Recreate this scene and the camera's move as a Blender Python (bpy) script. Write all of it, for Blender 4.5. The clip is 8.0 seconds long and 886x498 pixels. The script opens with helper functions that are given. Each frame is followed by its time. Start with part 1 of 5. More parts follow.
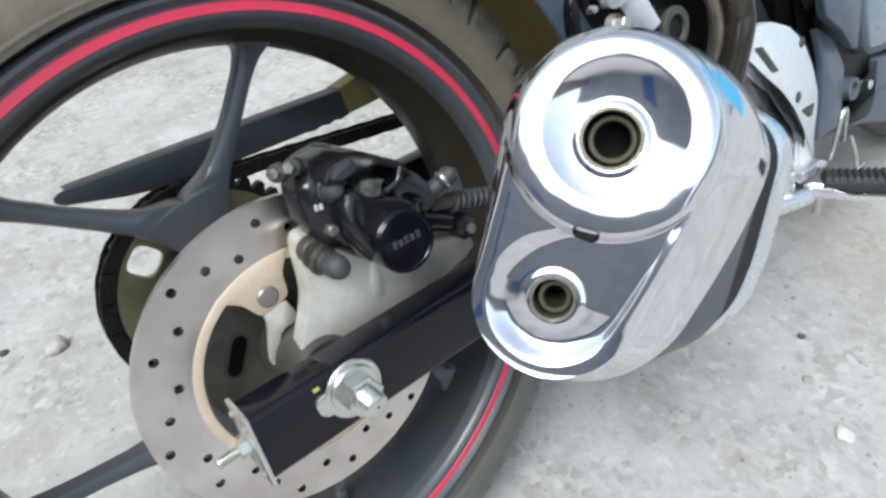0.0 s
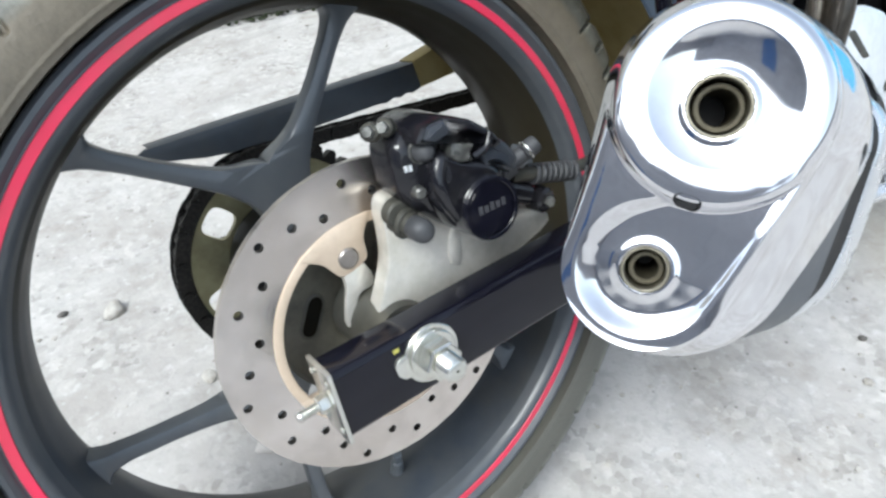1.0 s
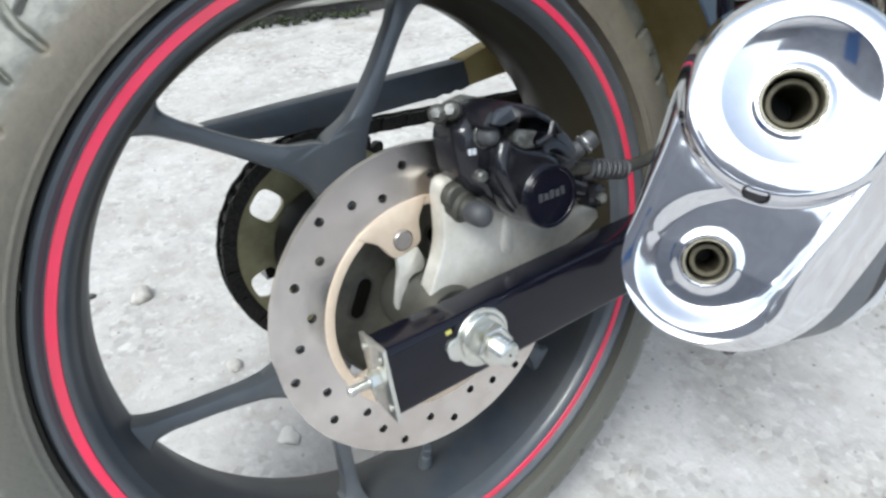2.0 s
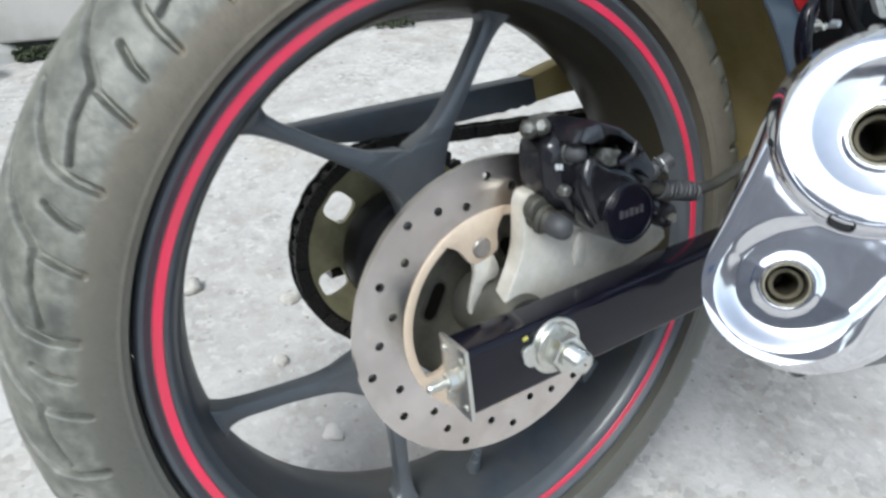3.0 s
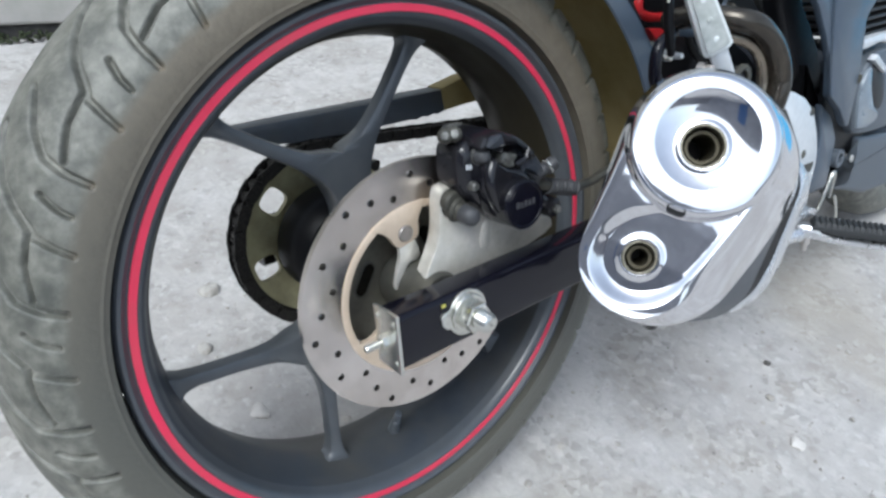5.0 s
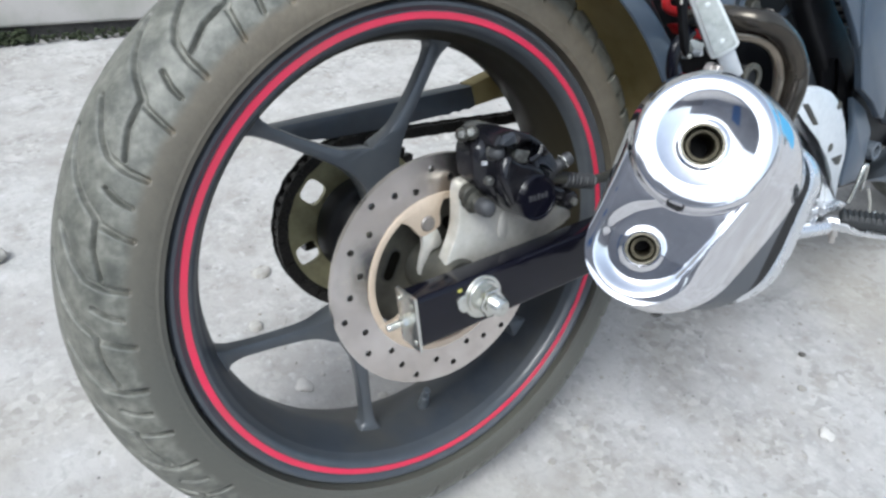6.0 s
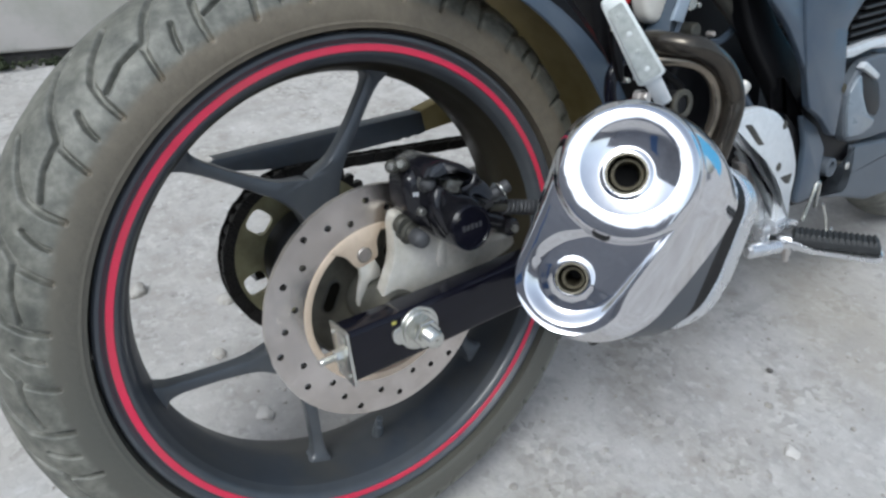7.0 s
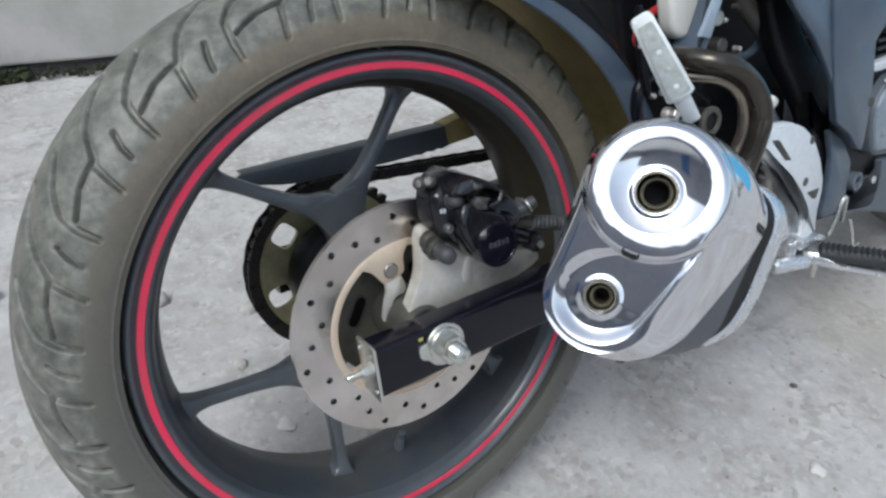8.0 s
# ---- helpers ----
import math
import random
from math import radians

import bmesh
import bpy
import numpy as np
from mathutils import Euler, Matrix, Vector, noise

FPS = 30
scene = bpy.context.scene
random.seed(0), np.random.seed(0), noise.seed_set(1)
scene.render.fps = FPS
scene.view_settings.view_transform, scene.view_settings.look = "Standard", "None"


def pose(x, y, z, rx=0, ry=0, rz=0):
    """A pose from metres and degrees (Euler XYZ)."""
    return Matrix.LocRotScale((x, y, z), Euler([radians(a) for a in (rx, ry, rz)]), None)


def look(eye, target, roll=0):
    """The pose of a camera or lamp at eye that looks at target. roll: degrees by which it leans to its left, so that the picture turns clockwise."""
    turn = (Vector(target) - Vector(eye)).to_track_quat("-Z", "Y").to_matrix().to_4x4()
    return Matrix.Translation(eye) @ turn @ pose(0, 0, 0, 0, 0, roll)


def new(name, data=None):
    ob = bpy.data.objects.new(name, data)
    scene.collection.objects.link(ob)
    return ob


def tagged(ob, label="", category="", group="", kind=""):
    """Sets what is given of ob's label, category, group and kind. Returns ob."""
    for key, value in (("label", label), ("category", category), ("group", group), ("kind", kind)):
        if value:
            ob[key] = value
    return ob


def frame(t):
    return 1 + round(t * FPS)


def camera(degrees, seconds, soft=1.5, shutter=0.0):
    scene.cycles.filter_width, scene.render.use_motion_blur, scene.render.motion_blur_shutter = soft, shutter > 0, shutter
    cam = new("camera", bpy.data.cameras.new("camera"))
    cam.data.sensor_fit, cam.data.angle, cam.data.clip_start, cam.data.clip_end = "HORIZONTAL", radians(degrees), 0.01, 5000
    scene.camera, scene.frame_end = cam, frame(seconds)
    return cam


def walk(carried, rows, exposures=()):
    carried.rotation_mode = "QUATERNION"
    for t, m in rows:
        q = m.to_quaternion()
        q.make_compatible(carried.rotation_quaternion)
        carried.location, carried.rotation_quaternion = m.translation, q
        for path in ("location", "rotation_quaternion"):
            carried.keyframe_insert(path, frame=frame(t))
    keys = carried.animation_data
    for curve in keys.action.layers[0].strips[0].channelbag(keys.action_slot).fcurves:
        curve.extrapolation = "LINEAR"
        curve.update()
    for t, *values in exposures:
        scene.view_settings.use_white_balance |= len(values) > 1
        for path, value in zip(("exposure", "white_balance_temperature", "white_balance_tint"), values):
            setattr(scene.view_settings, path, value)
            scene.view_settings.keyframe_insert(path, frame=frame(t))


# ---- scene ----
cam = camera(68.57, 8.0, soft=2.6, shutter=0.4)
ROWS = [
    (0.0, -0.1083, -0.3773, 0.6420, 51.25, 3.48, -40.11),
    (0.5, -0.1294, -0.3705, 0.6304, 51.01, 3.07, -37.81),
    (1.0, -0.1406, -0.3641, 0.6298, 51.01, 3.01, -36.42),
    (1.5, -0.1545, -0.3587, 0.6253, 51.83, 2.34, -35.16),
    (1.7, -0.1599, -0.3597, 0.6221, 52.04, 1.77, -34.87),
    (2.8, -0.2102, -0.3535, 0.6073, 54.26, -0.77, -30.67),
    (3.0, -0.2153, -0.3512, 0.6252, 53.63, -0.89, -30.57),
    (3.1, -0.2256, -0.3522, 0.6351, 54.17, -1.28, -30.22),
    (3.2, -0.2380, -0.3524, 0.6458, 54.85, -1.48, -29.51),
    (3.3, -0.2504, -0.3521, 0.6559, 55.44, -1.86, -28.89),
    (3.5, -0.2618, -0.3513, 0.6750, 55.06, -3.34, -29.56),
    (4.0, -0.2683, -0.3654, 0.6898, 55.81, -5.86, -33.70),
    (4.5, -0.2719, -0.3818, 0.6852, 54.76, -6.04, -36.10),
    (5.0, -0.2777, -0.4031, 0.6674, 54.04, -5.70, -38.27),
    (5.2, -0.2850, -0.4123, 0.6720, 52.14, -4.26, -36.01),
    (6.3, -0.2563, -0.4585, 0.7062, 52.93, -3.07, -33.66),
    (6.5, -0.2345, -0.4641, 0.7100, 53.65, -3.06, -35.23),
    (7.0, -0.2229, -0.4674, 0.7117, 53.51, -2.38, -34.53),
    (7.5, -0.2279, -0.4638, 0.7127, 53.65, -2.46, -34.18),
    (8.0, -0.2300, -0.4573, 0.7187, 54.01, -1.91, -33.43),
]
walk(cam, [(t, pose(x, y, z, rx, ry, rz)) for t, x, y, z, rx, ry, rz in ROWS],
     exposures=[(t, ev, 6080 if t < 3.3 else 5900 if t < 5.9 else 6000, 3 if t < 3.3 else 4.5) for t, ev in ((0.0, 0.92), (0.5, 0.96), (1.0, 1.16), (1.5, 1.15), (2.8, 1.15), (3.0, 1.0), (3.2, 0.75), (3.5, 0.30), (4.0, 0.10), (4.5, -0.05),
                                               (4.8, 0.42), (5.0, 0.75), (5.2, 0.95), (6.3, 0.78), (6.6, 0.58), (7.0, 0.47), (8.0, 0.45))])


# ---------------------------------------------------------------- light
SUN_EL, SUN_AZ = 55.0, 246.0
world = bpy.data.worlds.new("sky")
scene.world = world
world.use_nodes = True
wn = world.node_tree.nodes
sky = wn.new("ShaderNodeTexSky")
sky.sky_type = "NISHITA"
sky.sun_disc = False
sky.sun_elevation = radians(SUN_EL)
sky.sun_rotation = radians(SUN_AZ)
sky.air_density, sky.dust_density, sky.ozone_density = 1.0, 3.0, 1.5
wn["Background"].inputs["Strength"].default_value = 0.15
veil = wn.new("ShaderNodeHueSaturation")
veil.inputs["Saturation"].default_value = 0.5
world.node_tree.links.new(sky.outputs["Color"], veil.inputs["Color"])
world.node_tree.links.new(veil.outputs["Color"], wn["Background"].inputs["Color"])
sun_data = bpy.data.lights.new("sun", "SUN")
sun_data.energy, sun_data.angle, sun_data.color = 1.2, radians(25), (1.0, 0.98, 0.95)
sun = new("sun", sun_data)
sa, se = radians(SUN_AZ), radians(SUN_EL)
sun.matrix_world = look((3 * math.sin(sa) * math.cos(se), 3 * math.cos(sa) * math.cos(se), 3 * math.sin(se)), (0, 0, 0))


# ---------------------------------------------------------------- materials
def rgb(c):
    return (*c, 1.0)


def surface(name, c1, c2=None, scale=30.0, rough=0.5, metal=0.0, bump=0.0, bump_scale=300.0, dirt=None, dirt_scale=9.0,
            dirt_amount=0.5, rough_var=0.1, coat=0.0, spec=0.5, aniso=0.0, piece=0.0):
    """A surface with colour varied at two scales, fine relief, and dust or wear in patches."""
    m = bpy.data.materials.new(name)
    m.use_nodes = True
    nt = m.node_tree
    n, l = nt.nodes, nt.links
    b = n["Principled BSDF"]
    co = n.new("ShaderNodeTexCoord")
    fine = n.new("ShaderNodeTexNoise")
    fine.inputs["Scale"].default_value, fine.inputs["Detail"].default_value = scale, 6
    l.new(co.outputs["Object"], fine.inputs["Vector"])
    mix = n.new("ShaderNodeMix")
    mix.data_type = "RGBA"
    mix.inputs["A"].default_value, mix.inputs["B"].default_value = rgb(c1), rgb(c2 or c1)
    ramp = n.new("ShaderNodeMapRange")
    ramp.inputs["From Min"].default_value, ramp.inputs["From Max"].default_value = 0.35, 0.65
    l.new(fine.outputs["Fac"], ramp.inputs["Value"])
    l.new(ramp.outputs["Result"], mix.inputs["Factor"])
    colour = mix.outputs["Result"]
    if dirt:
        big = n.new("ShaderNodeTexNoise")
        big.inputs["Scale"].default_value, big.inputs["Detail"].default_value, big.inputs["Roughness"].default_value = dirt_scale, 8, 0.65
        l.new(co.outputs["Object"], big.inputs["Vector"])
        r2 = n.new("ShaderNodeMapRange")
        r2.inputs["From Min"].default_value, r2.inputs["From Max"].default_value = 0.42, 0.66
        r2.inputs["To Max"].default_value = dirt_amount
        l.new(big.outputs["Fac"], r2.inputs["Value"])
        mx = n.new("ShaderNodeMix")
        mx.data_type = "RGBA"
        mx.inputs["B"].default_value = rgb(dirt)
        l.new(colour, mx.inputs["A"])
        l.new(r2.outputs["Result"], mx.inputs["Factor"])
        colour = mx.outputs["Result"]
    l.new(colour, b.inputs["Base Color"])
    rr = n.new("ShaderNodeMapRange")
    rr.inputs["To Min"].default_value, rr.inputs["To Max"].default_value = max(rough - rough_var, 0.0), min(rough + rough_var, 1.0)
    l.new(fine.outputs["Fac"], rr.inputs["Value"])
    l.new(rr.outputs["Result"], b.inputs["Roughness"])
    b.inputs["Metallic"].default_value = metal
    b.inputs["Coat Weight"].default_value = coat
    b.inputs["Specular IOR Level"].default_value = spec
    if aniso:
        b.inputs["Anisotropic"].default_value = aniso
    if bump:
        grain = n.new("ShaderNodeTexNoise")
        grain.inputs["Scale"].default_value, grain.inputs["Detail"].default_value = bump_scale, 4
        l.new(co.outputs["Object"], grain.inputs["Vector"])
        bp = n.new("ShaderNodeBump")
        bp.inputs["Strength"].default_value, bp.inputs["Distance"].default_value = bump, 0.001
        l.new(grain.outputs["Fac"], bp.inputs["Height"])
        l.new(bp.outputs["Normal"], b.inputs["Normal"])
    return m


CHROME = surface("chrome", (0.82, 0.82, 0.85), (0.79, 0.79, 0.82), 45, 0.085, 1.0, rough_var=0.03, dirt=(0.60, 0.59, 0.61), dirt_scale=26, dirt_amount=0.25)
RIM_PAINT = surface("rim_paint", (0.052, 0.060, 0.072), (0.064, 0.072, 0.083), 60, 0.33, coat=0.25, bump=0.05, bump_scale=900,
                    dirt=(0.105, 0.10, 0.09), dirt_scale=10, dirt_amount=0.22)
# Dusty barrel paint, toned down to stand for the shade inside the rim.
RIM_DUST_SHADE = surface("rim_barrel", (0.036, 0.043, 0.054), (0.046, 0.053, 0.064), 40, 0.46, spec=0.28, bump=0.1, bump_scale=700,
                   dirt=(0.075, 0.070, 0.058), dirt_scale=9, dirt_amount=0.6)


def shaded_dust_sector(m, brown):
    """Brown road dust caked on one side of the rim barrel, darkened for the shade there, with a ragged border."""
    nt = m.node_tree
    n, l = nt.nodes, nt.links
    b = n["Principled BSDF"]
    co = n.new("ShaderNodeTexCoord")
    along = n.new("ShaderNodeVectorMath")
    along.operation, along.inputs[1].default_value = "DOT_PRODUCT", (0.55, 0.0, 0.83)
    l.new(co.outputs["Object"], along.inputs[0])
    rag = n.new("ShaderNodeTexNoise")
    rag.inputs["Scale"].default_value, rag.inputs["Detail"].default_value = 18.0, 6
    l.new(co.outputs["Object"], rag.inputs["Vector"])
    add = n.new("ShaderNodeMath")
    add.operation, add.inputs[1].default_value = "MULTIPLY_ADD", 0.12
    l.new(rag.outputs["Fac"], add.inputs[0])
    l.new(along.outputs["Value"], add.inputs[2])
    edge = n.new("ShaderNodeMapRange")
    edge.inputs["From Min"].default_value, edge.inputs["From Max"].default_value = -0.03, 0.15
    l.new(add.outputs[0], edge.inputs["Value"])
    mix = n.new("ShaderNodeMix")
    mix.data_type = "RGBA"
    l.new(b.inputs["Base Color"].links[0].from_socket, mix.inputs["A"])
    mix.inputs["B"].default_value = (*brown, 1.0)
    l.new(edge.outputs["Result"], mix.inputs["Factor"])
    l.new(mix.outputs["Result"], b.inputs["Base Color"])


shaded_dust_sector(RIM_DUST_SHADE, (0.025, 0.021, 0.012))
BOOT_GREY = surface("boot_grey", (0.055, 0.056, 0.060), (0.040, 0.041, 0.045), 90, 0.55, bump=0.1)
STRIPE = surface("red_tape", (0.72, 0.026, 0.086), (0.65, 0.023, 0.074), 40, 0.40, dirt=(0.42, 0.10, 0.10), dirt_amount=0.35)
RUBBER = surface("tyre_rubber", (0.112, 0.112, 0.094), (0.202, 0.199, 0.172), 110, 0.50, bump=0.6, bump_scale=260,
                 dirt=(0.050, 0.053, 0.047), dirt_scale=45, dirt_amount=0.7)


def dust_the_sidewall(m, r_edge):
    """The tyre's side below a ragged line: brown dust on the wheel's upper half, a darker grey-olive towards the
    bottom.
    """
    nt = m.node_tree
    n, l = nt.nodes, nt.links
    b = n["Principled BSDF"]
    co = n.new("ShaderNodeTexCoord")
    sep = n.new("ShaderNodeSeparateXYZ")
    l.new(co.outputs["Object"], sep.inputs["Vector"])
    flat = n.new("ShaderNodeCombineXYZ")
    l.new(sep.outputs["X"], flat.inputs["X"])
    l.new(sep.outputs["Z"], flat.inputs["Z"])
    size = n.new("ShaderNodeVectorMath")
    size.operation = "LENGTH"
    l.new(flat.outputs["Vector"], size.inputs[0])
    rag = n.new("ShaderNodeTexNoise")
    rag.inputs["Scale"].default_value, rag.inputs["Detail"].default_value, rag.inputs["Roughness"].default_value = 60.0, 8, 0.7
    l.new(co.outputs["Object"], rag.inputs["Vector"])
    shift = n.new("ShaderNodeMath")
    shift.operation, shift.inputs[1].default_value = "MULTIPLY_ADD", 0.010
    l.new(rag.outputs["Fac"], shift.inputs[0])
    l.new(size.outputs["Value"], shift.inputs[2])
    edge = n.new("ShaderNodeMapRange")
    edge.inputs["From Min"].default_value, edge.inputs["From Max"].default_value = r_edge + 0.008, r_edge + 0.002
    l.new(shift.outputs[0], edge.inputs["Value"])
    tone = n.new("ShaderNodeMix")
    tone.data_type = "RGBA"
    tone.inputs["A"].default_value, tone.inputs["B"].default_value = (0.078, 0.066, 0.048, 1), (0.220, 0.187, 0.138, 1)
    l.new(rag.outputs["Fac"], tone.inputs["Factor"])
    mix = n.new("ShaderNodeMix")
    mix.data_type = "RGBA"
    old = b.inputs["Base Color"].links[0].from_socket
    l.new(old, mix.inputs["A"])
    upper = n.new("ShaderNodeVectorMath")
    upper.operation, upper.inputs[1].default_value = "DOT_PRODUCT", (0.20, 0.0, 0.98)
    l.new(co.outputs["Object"], upper.inputs[0])
    part_way = n.new("ShaderNodeMapRange")
    part_way.inputs["From Min"].default_value, part_way.inputs["From Max"].default_value = -0.06, 0.22
    l.new(upper.outputs["Value"], part_way.inputs["Value"])
    side = n.new("ShaderNodeMix")
    side.data_type = "RGBA"
    side.inputs["A"].default_value = (0.094, 0.092, 0.078, 1)
    l.new(tone.outputs["Result"], side.inputs["B"])
    l.new(part_way.outputs["Result"], side.inputs["Factor"])
    l.new(side.outputs["Result"], mix.inputs["B"])
    l.new(edge.outputs["Result"], mix.inputs["Factor"])
    l.new(mix.outputs["Result"], b.inputs["Base Color"])


dust_the_sidewall(RUBBER, 0.263)
BLACK_PAINT = surface("black_paint", (0.004, 0.004, 0.008), (0.006, 0.006, 0.011), 50, 0.13, rough_var=0.04, spec=0.3, coat=0.10)
BLACK_CAST = surface("black_cast", (0.006, 0.006, 0.009), (0.011, 0.011, 0.014), 90, 0.15, bump=0.4, bump_scale=120,
                     dirt=(0.045, 0.040, 0.032), dirt_scale=55, dirt_amount=0.12)
GUARD_PLASTIC = surface("grey_plastic", (0.075, 0.088, 0.105), (0.085, 0.100, 0.118), 80, 0.42, bump=0.1, bump_scale=800, dirt=(0.1, 0.09, 0.07), dirt_scale=18, dirt_amount=0.4)
BLACK_PLASTIC = surface("black_plastic", (0.004, 0.004, 0.005), (0.006, 0.006, 0.007), 80, 0.42, spec=0.2, bump=0.1, bump_scale=800)
STEEL = surface("brushed_steel", (0.50, 0.47, 0.45), (0.44, 0.41, 0.39), 80, 0.36, 0.6, bump=0.06, bump_scale=600,
                dirt=(0.30, 0.27, 0.23), dirt_scale=22, dirt_amount=0.35)
DISC_STEEL = surface("turned_disc_steel", (0.70, 0.650, 0.615), (0.63, 0.580, 0.550), 60, 0.25, 1.0, rough_var=0.04, bump=0.03, bump_scale=600,
                     dirt=(0.46, 0.41, 0.36), dirt_scale=22, dirt_amount=0.45, aniso=0.88)
tang = DISC_STEEL.node_tree.nodes.new("ShaderNodeTangent")
tang.direction_type, tang.axis = "RADIAL", "Y"
DISC_STEEL.node_tree.links.new(tang.outputs["Tangent"], DISC_STEEL.node_tree.nodes["Principled BSDF"].inputs["Tangent"])
WORN_CAST = surface("worn_casting", (0.30, 0.30, 0.28), (0.16, 0.16, 0.15), 220, 0.34, 0.7, bump=0.4, bump_scale=300, dirt=(0.02, 0.02, 0.02), dirt_scale=120, dirt_amount=0.9)
# Dusty black paint with its blue-grey sheen put into the colour.
BLUE_SHEEN = surface("black_paint_blue_sheen", (0.022, 0.027, 0.038), (0.030, 0.036, 0.048), 120, 0.38, bump=0.3, bump_scale=300, dirt=(0.07, 0.065, 0.055), dirt_scale=60, dirt_amount=0.35)
DULL_STEEL = surface("dull_steel", (0.33, 0.30, 0.28), (0.27, 0.25, 0.23), 120, 0.34, 0.8, bump=0.1, bump_scale=500)
ZINC = surface("zinc_plate", (0.66, 0.66, 0.63), (0.60, 0.60, 0.56), 90, 0.24, 0.9, rough_var=0.05, dirt=(0.66, 0.62, 0.45), dirt_scale=45, dirt_amount=0.15)
BRONZE = surface("bronze_carrier", (0.66, 0.54, 0.42), (0.60, 0.49, 0.38), 60, 0.45, 0.3, bump=0.05, dirt=(0.42, 0.32, 0.22), dirt_scale=40, dirt_amount=0.4)
ALLOY = surface("cast_alloy", (0.68, 0.65, 0.60), (0.60, 0.58, 0.53), 150, 0.36, 0.5, bump=0.15, bump_scale=900, dirt=(0.4, 0.36, 0.25), dirt_scale=30, dirt_amount=0.35)
SILVER_PAINT = surface("silver_paint", (0.64, 0.66, 0.68), (0.58, 0.60, 0.62), 150, 0.36, 0.25, bump=0.04, bump_scale=900)
SKY_PAINT = surface("sky_blue_paint", (0.08, 0.38, 0.66), (0.10, 0.42, 0.70), 6, 0.6, dirt=(0.22, 0.40, 0.52), dirt_scale=3, dirt_amount=0.4)
BLUE_PAINT = surface("blue_paint", (0.06, 0.13, 0.30), (0.07, 0.15, 0.33), 6, 0.5, dirt=(0.12, 0.15, 0.22), dirt_scale=3, dirt_amount=0.5)
POLISHED = surface("polished_alloy", (0.74, 0.75, 0.77), (0.68, 0.69, 0.71), 90, 0.28, 0.85, rough_var=0.06, bump=0.05, bump_scale=500)
BRASS = surface("brass_sprocket", (0.44, 0.41, 0.25), (0.36, 0.33, 0.19), 60, 0.42, 0.6, dirt=(0.12, 0.11, 0.07), dirt_scale=24, dirt_amount=0.55)
HUB_GREY = surface("hub_grey", (0.070, 0.069, 0.060), (0.048, 0.047, 0.041), 60, 0.5, 0.3, bump=0.1, bump_scale=600, dirt=(0.09, 0.08, 0.055), dirt_scale=40, dirt_amount=0.5)
HUB_CAST = surface("hub_casting", (0.098, 0.092, 0.076), (0.070, 0.066, 0.055), 60, 0.5, 0.3, bump=0.2, bump_scale=300, dirt=(0.17, 0.16, 0.12), dirt_scale=40, dirt_amount=0.5)
GREASE_AND_HOLE_SHADE = surface("greasy_chain_and_hole_shade", (0.012, 0.011, 0.010), (0.035, 0.03, 0.025), 400, 0.45, 0.4, bump=0.3, bump_scale=900)
GREY_SHIELD = surface("grey_canister", (0.066, 0.074, 0.088), (0.078, 0.087, 0.101), 120, 0.40, 0.2, bump=0.05, bump_scale=800)
FENDER_IN = surface("dusty_fender", (0.270, 0.208, 0.072), (0.320, 0.250, 0.098), 40, 0.75, bump=0.15, bump_scale=500, dirt=(0.38, 0.305, 0.145), dirt_scale=10, dirt_amount=0.8)
BLUE_GREY = surface("blue_grey_panel", (0.045, 0.066, 0.098), (0.054, 0.076, 0.108), 60, 0.38, coat=0.2, dirt=(0.12, 0.13, 0.14), dirt_scale=9, dirt_amount=0.3)
PIPE = surface("burnt_pipe", (0.060, 0.053, 0.046), (0.038, 0.034, 0.030), 50, 0.24, 0.7, dirt=(0.16, 0.14, 0.11), dirt_scale=20, dirt_amount=0.5)
PIPE_BRIGHT = surface("tinted_pipe", (0.30, 0.26, 0.21), (0.22, 0.19, 0.155), 60, 0.22, 0.9, rough_var=0.06)
RED_PLASTIC = surface("red_plastic", (0.36, 0.010, 0.014), (0.30, 0.008, 0.010), 60, 0.4)
PEG_RUBBER = surface("peg_rubber", (0.02, 0.022, 0.024), (0.03, 0.032, 0.034), 200, 0.6, bump=0.2)
TUBE_IN = surface("sooty_tube", (0.062, 0.055, 0.037), (0.09, 0.079, 0.052), 120, 0.6, 0.5)
TUBE_LIP = surface("tube_lip", (0.30, 0.28, 0.22), (0.22, 0.20, 0.15), 120, 0.4, 0.8)
LENS = surface("clear_lens", (0.62, 0.65, 0.63), (0.46, 0.49, 0.47), 160, 0.12, coat=0.4, bump=0.25, bump_scale=160)
LENS.node_tree.nodes["Principled BSDF"].inputs["Transmission Weight"].default_value = 0.2
SIGNAL_WHITE = surface("clear_white_plastic", (0.74, 0.77, 0.76), (0.66, 0.69, 0.68), 120, 0.22)
ENGINE = surface("engine_alloy", (0.085, 0.10, 0.12), (0.105, 0.12, 0.14), 80, 0.5, 0.1, bump=0.1)
COVER_SHEEN = surface("sky_sheen_grey", (0.20, 0.235, 0.27), (0.17, 0.20, 0.235), 60, 0.30, coat=0.3)
FIN = surface("cooling_fins", (0.02, 0.02, 0.022), (0.03, 0.03, 0.03), 80, 0.5, 0.3)
STONE = surface("pale_stone", (0.46, 0.44, 0.41), (0.36, 0.34, 0.32), 60, 0.85, bump=0.5, bump_scale=250, dirt=(0.2, 0.18, 0.15), dirt_scale=40, dirt_amount=0.6)
WHITE_STONE = surface("white_stone", (0.57, 0.545, 0.52), (0.50, 0.48, 0.455), 60, 0.85, bump=0.4, bump_scale=250)
DARK_STONE_SHADE = surface("dark_stone_and_gap_shade", (0.09, 0.085, 0.08), (0.14, 0.13, 0.12), 60, 0.85, bump=0.4, bump_scale=250)
